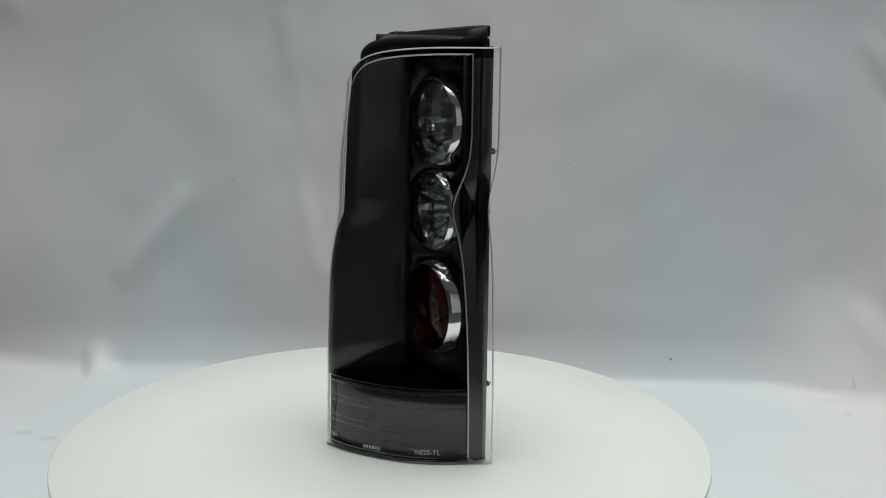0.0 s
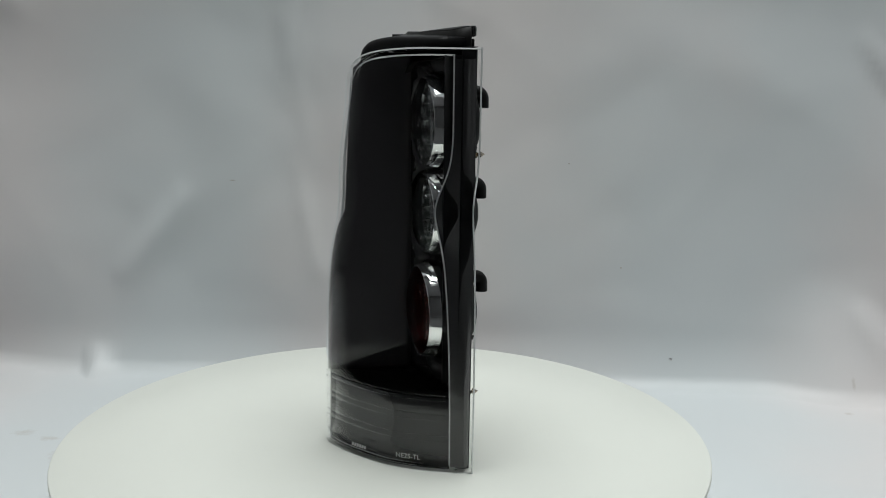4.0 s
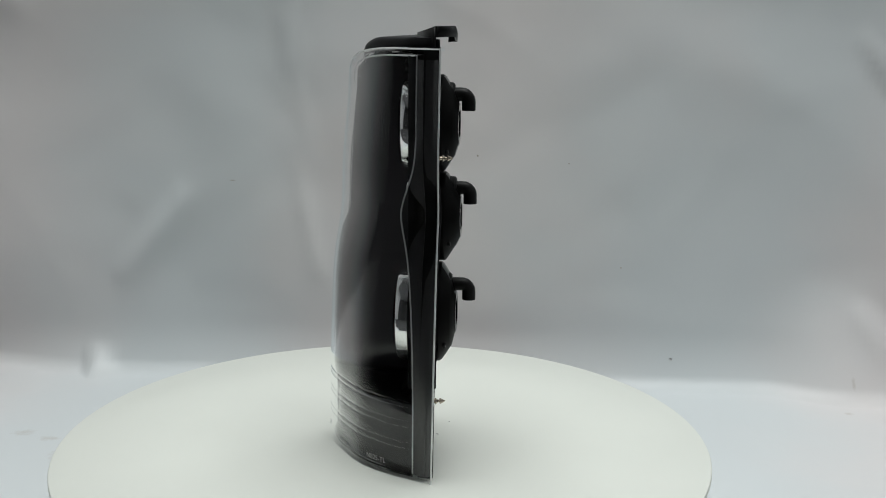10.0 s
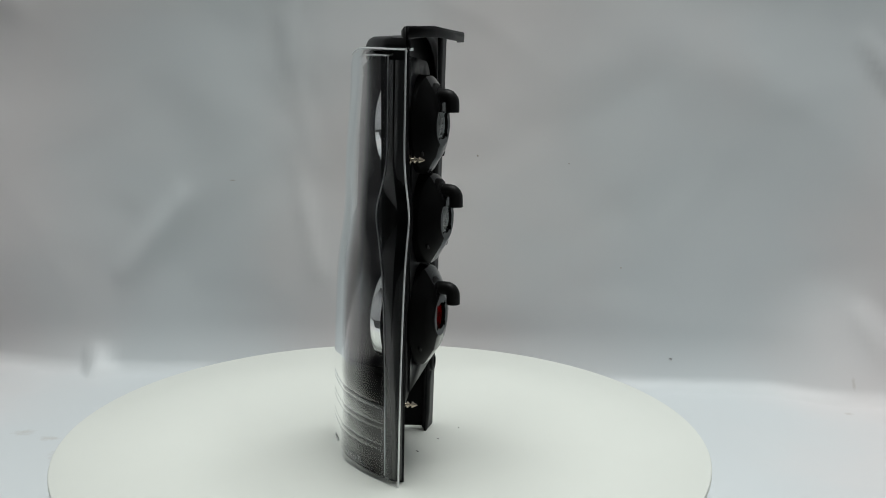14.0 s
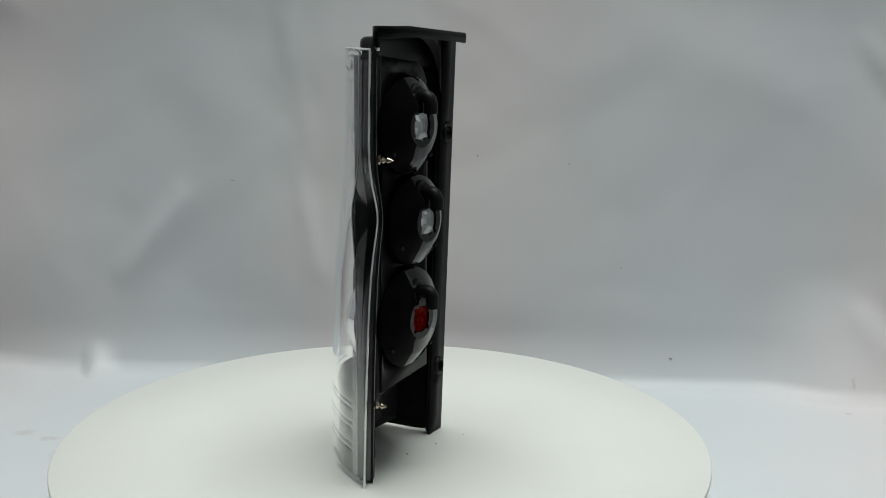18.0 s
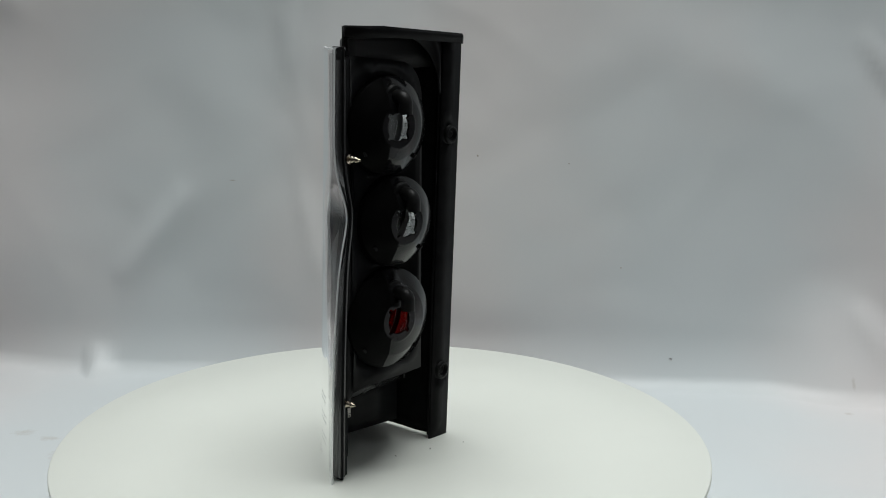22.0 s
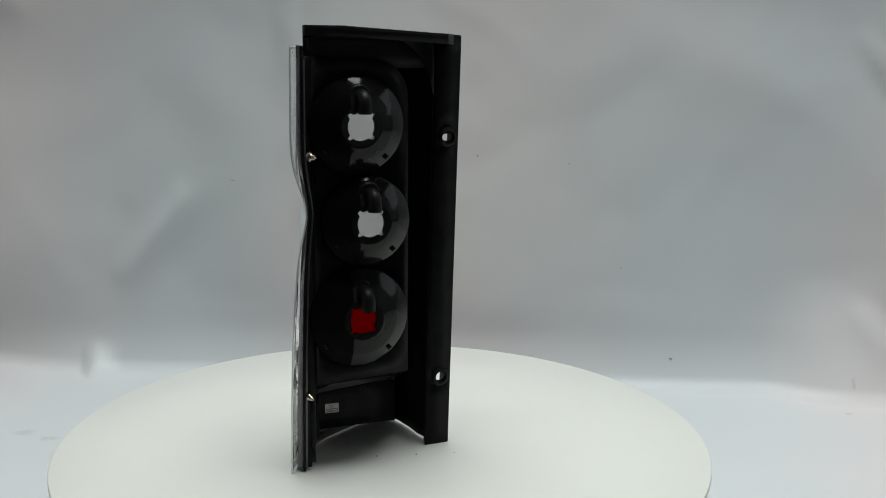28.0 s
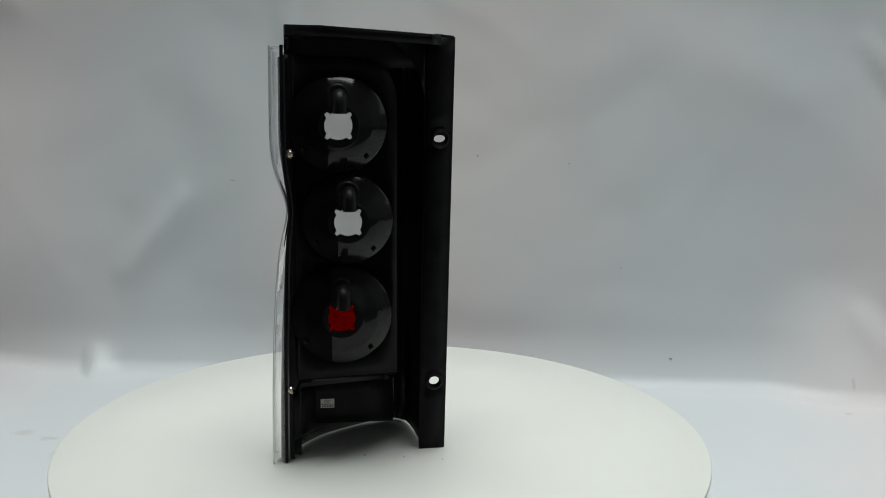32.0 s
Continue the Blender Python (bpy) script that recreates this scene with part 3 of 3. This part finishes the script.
def stepped_lens(c, r, red):
    """Shallow clear dome with a moulded step near its rim and a ribbed lower part."""
    d, a, b = -FRONT_AXIS, SIDE_AXIS, Vector((0, 0, 1))
    prof = [(-0.0062, 0.0002), (-0.0060, 0.25), (-0.0054, 0.45), (-0.0044, 0.62), (-0.0040, 0.72), (-0.0024, 0.735), (-0.0020, 0.86), (-0.0008, 0.93), (0.0, 1.0)]
    rows = []
    for h, k in prof:
        row = []
        for q in range(72):
            ph = 2 * math.pi * q / 72
            rr = (r - 0.0016) * k
            z = rr * math.sin(ph)
            rib = 0.0007 * math.cos(rr * math.cos(ph) / 0.0011) * min(1.0, max(0.0, (-z / r - 0.30) / 0.12)) if not red and k < 0.95 else 0.0
            row.append(c + d * (h + rib) + a * rr * math.cos(ph) + b * z)
        rows.append(row)
    return grid(rows, True)


for i, (c, r, depth) in enumerate(REFLECTORS):
    red = i == 2
    refl = part("reflector", fluted_bowl(c, r, depth, 18, 0.02 if red else 0.04), M_DIM if red else M_BOWL, lamp, "dark reflector bowl behind a red lens" if red else "fluted silvered reflector bowl", sharp=12)
    part("chrome_ring", cut(revolve(c, -FRONT_AXIS, [(0.0006, r - 0.0012), (-0.0002, r - 0.0007), (0.0004, r), (0.005, r + 0.0014), (0.0102, r + 0.0026), (0.0102, r - 0.0012)], 64, True), c - SIDE_AXIS * 0.012, -SIDE_AXIS), M_CHROME, refl, "chrome bezel ring")
    part("inner_lens", stepped_lens(c + FRONT_AXIS * -0.001, r, red), M_RED if red else M_CRYSTAL, refl, "red inner lens" if red else "clear crystal-cut inner lens", thick=0.0012, sharp=30)
    part("ring_seat", revolve(c, -FRONT_AXIS, [(0.0012, r - 0.0010), (0.0012, r - 0.0003), (0.0104, r + 0.0020), (0.030, r + 0.0030), (0.030, r - 0.0010)], 64, True), M_BEZEL, refl, "gloss black seat of the ring")
    if red:
        continue
    # bright collar round the bulb hole
    part("bulb_collar", revolve(c - FRONT_AXIS * (depth - 0.001), FRONT_AXIS, [(0.0, 0.0170), (0.010, 0.0166), (0.0105, 0.0162), (0.0, 0.0162)], 24), M_BOWL, refl, "bright collar round the bulb hole")

# ---- housing behind ----


def red_lamp(i):
    return i == 2


# plate round the domes: flat, with a rounded upper corner and a return all round
W_PT, E_PT = Vector((0.0838, -0.0418, 0)), Vector((0.0325, 0.0268, 0))
TDIR = (E_PT - W_PT).normalized()
TLEN = (E_PT - W_PT).length
TNORM = Vector((TDIR.y, -TDIR.x, 0))
TNORM = TNORM if TNORM.dot(FRONT_AXIS) < 0 else -TNORM


def tray_pt(q, z, back=0.0):
    return W_PT + TDIR * q + TNORM * back + Vector((0, 0, z))


tray_edge = [(-0.003, 0.078), (-0.003, 0.358), (0.03, 0.3545)]
for k in range(13):
    a = math.pi / 2 * (1 - k / 12)
    tray_edge.append((TLEN - 0.028 + 0.028 * math.cos(a), 0.3515 - 0.032 + 0.032 * math.sin(a)))
tray_edge += [(TLEN, 0.078)]
tray_holes = []
for c, r, _ in DOMES:
    k = (W_PT - c).dot(TNORM) / (-FRONT_AXIS).dot(TNORM)
    p = c - FRONT_AXIS * k
    tray_holes.append(oval((p - W_PT).dot(TDIR), c.z, r + 0.0028, r + 0.0022, 48))
part("back_plate", fill2d(tray_edge, tray_holes, tray_pt), M_SATIN, lamp, thick=0.002, sharp=40)
part("back_plate_return", grid([[tray_pt(q, z, -b) for q, z in tray_edge] for b in (0.0005, 0.012, 0.024)]), M_SATIN, lamp, thick=0.0015, sharp=40)
for i, (c, r, depth) in enumerate(DOMES):
    s = c - FRONT_AXIS * depth
    ro = r + 0.0037
    prof = [(-0.0122, ro * 0.985), (-0.0108, ro * 0.955), (-0.0042, ro - 0.0122), (-0.0028, ro - 0.0140), (-0.0006, 0.0200), (0.0, 0.0188), (0.0006, 0.0176), (0.0006, 0.0166)]
    cone, seam = revolve(s, -FRONT_AXIS, prof, 64), s + SIDE_AXIS * 0.0085
    dome = part("lamp_dome", cut(cone, seam, SIDE_AXIS), M_BLACK, lamp, "glossy black bulging back of the reflector")
    part("dull_side", cut(cone, seam, -SIDE_AXIS), M_DRUM, dome, "dull black outboard side of the dome")
    part("drum_wall", revolve(s, -FRONT_AXIS, [(-0.033, ro), (-0.0138, ro * 0.995), (-0.0126, ro * 0.988), (-0.0122, ro * 0.984)], 64), M_DRUM, dome, "dull black wall of the drum")
    # socket ring with four notches
    n, rows = 64, []
    d, a, b = -FRONT_AXIS, SIDE_AXIS, Vector((0, 0, 1))
    for h, k in ((0.0006, 1), (-0.002, 1), (-0.002, 0), (0.0006, 0), (0.0006, 1)):
        row = []
        for q in range(n):
            ang = 2 * math.pi * q / n
            notch = 1.27 if min(abs((ang - math.pi / 4 - m * math.pi / 2 + math.pi) % (2 * math.pi) - math.pi) for m in range(4)) < 0.19 else 1.0
            rr = 0.0168 if k else 0.0116 * notch
            row.append(s + d * h + (a * math.cos(ang) + b * math.sin(ang)) * rr)
        rows.append(row)
    part("socket_ring", grid(rows, True), M_BLACK, dome)
    # pad under the elbow, a moulded slot and the vent elbow
    part("elbow_pad", revolve(s - d * 0.0135 + Vector((0, 0, 0.0245)), d, [(0.0, 0.0105), (0.0085, 0.0100), (0.0100, 0.0085), (0.0100, 0.0040)], 24), M_RUBBER, dome, sharp=20)
    for ang in (-0.62, -2.3):
        o = s - d * 0.0072 + (a * math.cos(ang) + b * math.sin(ang)) * (ro - 0.0055)
        part("slot", tube([o - (a * math.sin(ang) - b * math.cos(ang)) * -0.002, o + (a * math.sin(ang) - b * math.cos(ang)) * -0.002], 0.0011, 8), M_RUBBER, dome)
    base = s + Vector((0, 0, 0.0245)) + a * -0.001
    path = [base - d * 0.014, base - d * 0.004, base + d * 0.002]
    for k in range(1, 8):
        q = math.pi / 2 * k / 7
        path.append(base + d * (0.002 + 0.006 * math.sin(q)) + Vector((0, 0, -0.006 * (1 - math.cos(q)))))
    path.append(path[-1] + Vector((0, 0, -0.0075)))
    if red_lamp(i):
        path = [p + (d * 0.003 if k > 0 else d * 0.0) for k, p in enumerate(path)]
    part("vent_elbow", tube(path, 0.0058, 16), M_RUBBER, dome, "black rubber vent elbow")

# mounting strip at the inboard side, from foot to top
UDIR = Vector((-0.620, 0.784, 0))
VDIR = Vector((0.784, 0.620, 0))


def uv(u, v, z):
    o = Vector((0.0879, -0.0488, 0))
    return o + UDIR * u + VDIR * v + Vector((0, 0, z))


STRIP_U = (0.1165, 0.1385)
HOLES = [(0.1288, 0.0655, 0.0046, 0.0040), (0.1283, 0.2855, 0.0050, 0.0032)]
STRIP_TOP = 0.3715


def strip_pt(u, z):
    k = z / 0.372
    return uv(u + 0.0035 * k, -0.0030 + 0.0105 * k + 0.13 * (u - 0.1288), z)


def strip_geo():
    zs = [STRIP_TOP * i / 24 for i in range(25)]
    outer = [(STRIP_U[0], z) for z in zs] + [(STRIP_U[1], z) for z in reversed(zs)]
    return fill2d(outer, [oval(*h, 24) for h in HOLES], strip_pt)


strip = part("mounting_strip", strip_geo(), M_SATIN, lamp, "satin black mounting strip", thick=0.0022, offset=0.0)
zz = [STRIP_TOP * i / 30 for i in range(31)]
part("strip_lip", grid([[strip_pt(STRIP_U[1], z), strip_pt(STRIP_U[1] + 0.001, z) - VDIR * 0.002, strip_pt(STRIP_U[1] + 0.0008, z) - VDIR * 0.016] for z in zz]), M_SATIN, strip, thick=0.002, offset=0.0)
for cu, cz, ru, rz in HOLES:
    c = strip_pt(cu, cz)
    part("grommet", revolve(c, VDIR, [(-0.001, max(ru, rz) + 0.0008), (0.0032, max(ru, rz) + 0.0008), (0.0038, max(ru, rz) + 0.0018), (0.003, 0.0082), (0.0012, 0.0088), (0.0012, 0.0072), (0.0, 0.0095), (-0.001, 0.0095)], 40), M_RUBBER, strip, "black rubber mounting grommet", sharp=25)

# inner wall between the lens edge and the mounting strip
wall_rows = []
for i in range(41):
    z = 0.0032 + (ZT - 0.0048) * i / 40
    g = smooth_of(setback, z)
    e = Vector((-0.0488 + 0.0203 * g, 0.0 + 0.004 * g, 0))
    a, b = Vector((-0.008 + 0.008 * g, 0.0318, 0)), Vector((0.0068, 0.0455, 0))
    s0 = strip_pt(STRIP_U[0], z)
    s0.z = 0
    wall_rows.append([p + Vector((0, 0, z * f)) for f, p in zip((0.935, 0.965, 0.985, 1, 1, 1), (e, e.lerp(a, 0.33) + Vector((-0.001, 0.001, 0)), e.lerp(a, 0.66) + Vector((-0.001, 0.001, 0)), a, b.lerp(s0, 0.4 * z / ZT), s0 - VDIR * 0.0008))])
part("inner_wall", grid(wall_rows), M_SATIN, lamp, thick=0.002, sharp=30)

# lower back plate with the sticker, and the shelf above it
PL_A, PL_B = Vector((0.003, 0.0095, 0)), Vector((0.0305, -0.0440, 0))
PL_DIR = (PL_B - PL_A).normalized()
PL_N = Vector((-PL_DIR.y, PL_DIR.x, 0))
PL_N = PL_N if PL_N.x > 0 else -PL_N
pl = [PL_A, PL_A.lerp(PL_B, 0.5), PL_B, PL_B + PL_DIR * 0.012, Vector((0.055, -0.0515, 0)), Vector((0.083, -0.0510, 0))]
part("lower_plate", grid([[p + Vector((0, 0, z)) for p in pl] for z in (0.020, 0.03, 0.05, 0.0615)]), M_SATIN, lamp, thick=0.002, sharp=30)
shelf = [[p + PL_N * 0.0014 + Vector((0, 0, 0.0605)) for p in pl], [tray_pt(TLEN * f, 0.0765, -0.0028) for f in (1.0, 0.75, 0.5, 0.3, 0.12, -0.03)]]
part("shelf", grid(shelf), M_DRUM, lamp, thick=0.0006)

# back of the side panel, to the edge of the cavity
wing = []
for z in (LOW_Z, 0.12, 0.18, 0.24, 0.3, 0.34, 0.352):
    wing.append([p + Vector((0, 0, z)) for p in (panel_pt(PLEN, 0, -0.005), Vector((0.012, 0.0145, 0)), Vector((-0.001, 0.0175, 0)), Vector((-0.004, 0.0165, 0)), Vector((-0.006, 0.010, 0)))])
part("back_wing", grid(wing), M_BLACK, lamp, thick=0.002, sharp=30)

# ---- roof of the housing and the top flange ----
TAB_IN = [(0.0, -0.0015), (0.024, -0.0085), (0.08, -0.0090), (0.115, -0.0050), (0.128, 0.002)]
TAB_OUT = [(0.0, 0.0005), (0.028, 0.0175), (0.075, 0.0235), (0.117, 0.0285), (0.1265, 0.0225)]
TAB_Z = [0.3815, 0.3810, 0.3775, 0.3745, 0.3738]
TAB_ZI = [0.3815, 0.3778, 0.3752, 0.3738, 0.3736]
rows = [[uv(u, v, z) for (u, v), z in zip(TAB_IN, TAB_ZI)], [uv(u * 0.5 + p * 0.5, v * 0.5 + q * 0.5, z) for (u, v), (p, q), z in zip(TAB_IN, TAB_OUT, TAB_Z)], [uv(u, v, z) for (u, v), z in zip(TAB_OUT, TAB_Z)]]
rows += [[uv(u, v + 0.0008, z - 0.002) for (u, v), z in zip(TAB_OUT, TAB_Z)], [uv(u, v + 0.0004, z - 0.0085) for (u, v), z in zip(TAB_OUT, TAB_Z)]]
part("top_flange", grid(rows), M_SATIN, lamp, "satin black top flange with a turned-down lip", thick=0.0018, sharp=25)
part("flange_end", grid([[uv(0, -0.0015, z), uv(0.0, 0.0005, z), uv(0.014, 0.0088, z), uv(0.028, 0.0172, z)] for z in (0.3725, 0.3812)]), M_SATIN, lamp, thick=0.0018)
WEB = [(0.0, -0.0015), (0.022, -0.0080), (0.08, -0.0085), (0.113, -0.0045), (0.126, 0.002), (0.134, 0.0055)]
part("flange_corner", grid([[uv(0.127, 0.0015, 0.3725), uv(0.1265, 0.012, 0.3725)], [uv(0.1420, 0.0060, 0.3708), uv(0.1415, 0.0105, 0.3708)]]), M_SATIN, lamp, thick=0.0018)
WEB_Z = [0.381, 0.3773, 0.3748, 0.3735, 0.3733, 0.3712]
gusset = [(0.066, 0.3750), (0.1178, 0.3735), (0.1178, 0.322)]
for k in range(1, 13):
    a = math.pi / 2 * k / 12
    gusset.append((0.1178 - 0.002 - 0.0485 * (1 - math.cos(a)), 0.322 + 0.051 * math.sin(a)))
part("corner_gusset", fill2d(gusset, [], lambda u, z: uv(u, 0.0005 + 0.10 * (u - 0.066), z)), M_SATIN, lamp, thick=0.0016)
part("flange_web", grid([[uv(u, v, z) for u, v in WEB] for z in (0.345, 0.358, 0.368)] + [[uv(u, v, z) for (u, v), z in zip(WEB, WEB_Z)]]), M_RUBBER, lamp, thick=0.0016, sharp=60)
roof = []
ring0 = inset(lens_ring(ZT), 0.0150)
for f, dz in ((0, -0.003), (0.0, 0.0035), (0.012, 0.0052), (0.04, 0.0062), (0.4, 0.0066), (1, 0.0066)):
    row = []
    for j in range(4, N_RING - 13):
        t = (j - 4) / (N_RING - 18)
        b = strip_pt(STRIP_U[1] - 0.002, STRIP_TOP)
        a = uv(0, -0.001, 0)
        edge = Vector((a.x, a.y, 0)).lerp(Vector((b.x, b.y, 0)), min(1, t * 1.05))
        p = Vector((ring0[j].x, ring0[j].y, 0)).lerp(edge, f)
        tj = roof_drop(j) * (1 - f)
        row.append(p + Vector((0, 0, ZT + dz - tj - 0.002 * t * (1 - f))))
    roof.append(row)
part("roof", grid(roof), M_SATIN, lamp, "satin black roof of the housing", thick=0.002, sharp=50)

# outboard back edge of the housing
edge_sect = []
for i in range(60):
    z = 0.001 + 0.364 * i / 59
    w = smooth_of(waist, z)
    b = Vector((0.0895 + 0.002 * z / 0.36, -0.0562 + 0.0042 * z / 0.36 + 0.0065 * w, z))
    edge_sect.append([b, b + VDIR * 0.0012 + UDIR * 0.001, b + UDIR * 0.0028 + VDIR * 0.0002, b + UDIR * 0.0030 - VDIR * 0.012, b + UDIR * 0.0018 - VDIR * 0.012, b + UDIR * 0.0005 - VDIR * 0.003])
part("back_edge", loft(edge_sect), M_SATIN, lamp, sharp=25)
# flange from that edge to the plate round the domes
flange = []
for i in range(60):
    z = 0.003 + 0.354 * i / 59
    w = smooth_of(waist, z)
    b = Vector((0.0895 + 0.002 * z / 0.36, -0.0562 + 0.0042 * z / 0.36 + 0.0065 * w, z)) + UDIR * 0.0022 - VDIR * 0.001
    e = tray_pt(-0.002, z, -0.0004) if z > 0.078 else Vector((0.0832, -0.0500, z)).lerp(tray_pt(-0.002, z, -0.0004), max(0.0, (z - 0.062) / 0.016))
    flange.append([b, b.lerp(e, 0.5), e])
part("edge_flange", grid(flange), M_SATIN, lamp, thick=0.0012, sharp=50)
# ---- fixing screws ----
for tip in (Vector((0.0970, -0.0385, 0.2757)), Vector((0.0950, -0.0440, 0.0687))):
    prof = [(-0.0175, 0.0016), (-0.0145, 0.0016), (-0.0143, 0.0036), (-0.0118, 0.0040), (-0.0112, 0.0018), (-0.0090, 0.0016), (-0.0086, 0.0030), (-0.0064, 0.0012), (-0.0050, 0.0012), (-0.0046, 0.0027), (0.0, 0.0003)]
    part("fixing_screw", revolve(tip, VDIR, prof, 20), M_BRASS, lamp, "plated pointed fixing screw", sharp=20)

# ---- sticker ----
st = PL_B + PL_N * 0.0022 + Vector((0, 0, 0.039))


def flat(c, dx, w, h, n, t=0.0003):
    r = dx.normalized()
    up = Vector((0, 0, 1))
    sect = [[c + r * (a * w / 2) + up * (b * h / 2) + n * k for a, b in ((-1, -1), (1, -1), (1, 1), (-1, 1))] for k in (0, t)]
    return loft(sect)


def letters(text, size):
    cu = bpy.data.curves.new("letters", "FONT")
    cu.body, cu.size, cu.extrude, cu.align_x = text, size, 0.0, "CENTER"
    tmp = bpy.data.objects.new("letters", cu)
    scene.collection.objects.link(tmp)
    me = tmp.to_mesh()
    g = [v.co.copy() for v in me.vertices], [tuple(p.vertices) for p in me.polygons]
    tmp.to_mesh_clear()
    bpy.data.objects.remove(tmp)
    bpy.data.curves.remove(cu)
    return g


sticker = part("sticker", flat(st, -PL_DIR, 0.0125, 0.0085, PL_N), M_PAPER, lamp, "small pale inspection sticker", smooth=False)
g = letters("QC", 0.0042)
part("print", ([st - PL_DIR * v.x + Vector((0, 0, v.y + 0.0003)) + PL_N * 0.0005 for v in g[0]], g[1]), M_INK, sticker, smooth=False)
part("print", flat(st + PL_N * 0.0004 + Vector((0, 0, -0.0008)), -PL_DIR, 0.0115, 0.0005, PL_N), M_INK, sticker, smooth=False)
for k in range(5):
    part("print", flat(st + PL_N * 0.0004 - PL_DIR * (-0.0044 + 0.0022 * k) + Vector((0, 0, -0.0027)), -PL_DIR, 0.0015, 0.0014, PL_N), M_INK, sticker, smooth=False)

for k in range(4):
    part("moulded_rib", flat(PL_A.lerp(PL_B, 0.36) + PL_DIR * 0.0035 * k + PL_N * 0.0012 + Vector((0, 0, 0.0535 - (0.001 if k % 2 else 0))), -PL_DIR, 0.0012, 0.0085 - 0.002 * (k % 2), PL_N, 0.0009), M_SATIN, lamp, smooth=False)

# ---- moulded letters on the lens ----


def on_lens(s, z, out):
    """The point s metres along the lens from the trim line, towards the inboard edge."""
    ring = lens_ring(z)[J_C:]
    for a, b in zip(ring, ring[1:]):
        d = (b - a).length
        if s <= d or b is ring[-1]:
            t = (b - a).normalized()
            p = a + t * s
            return Vector((p.x, p.y, z)) + Vector((-t.y, t.x, 0)) * out
        s -= d


def moulded(text, s, z, size):
    g = letters(text, size)
    return [on_lens(s - v.x, z + v.y, 0.0006) for v in g[0]], g[1]


part("lettering", moulded("NE25-TL", 0.0365, 0.0095, 0.0062), M_MARK, lens, "moulded part code letters", smooth=False)
part("lettering", moulded("RH", 0.1310, 0.0120, 0.0058), M_MARK, lens, "moulded side letters", smooth=False)
for k in range(6):
    s, z = 0.0965 - 0.0030 * k, 0.0100
    q = [on_lens(s - a * 0.0011 - b * 0.0004, z + b * 0.0016, 0.0006) for a, b in ((-1, -1), (1, -1), (1, 1), (-1, 1))]
    part("lettering_bar", (q, [(0, 1, 2, 3)]), M_MARK, lens, smooth=False)

# ---- specks on the turntable ----
random.seed(5)
for x, y, r in ((0.0455, 0.0005, 0.0008), (0.0365, 0.035, 0.0007), (0.0282, 0.069, 0.0005)):
    pts = [(x + r * (0.6 + random.random()) * 1.6 * math.cos(a), y + r * (0.4 + 0.6 * random.random()) * math.sin(a)) for a in [2 * math.pi * k / 7 for k in range(7)]]
    part("speck", loft([[Vector((a, b, -FLOOR_Z + z)) for a, b in pts] for z in (0.0001, 0.0004)]), M_DUST, disc, smooth=False)


# ---- motion of the turntable and what stands on it ----


def motions():
    rate = 114.1 / 32.0
    turn = [(2.0 * i, pose(0, 0, 0, 0, 0, -rate * 2.0 * i)) for i in range(17)]
    walk(disc, turn)
    walk(lamp, turn)


motions()
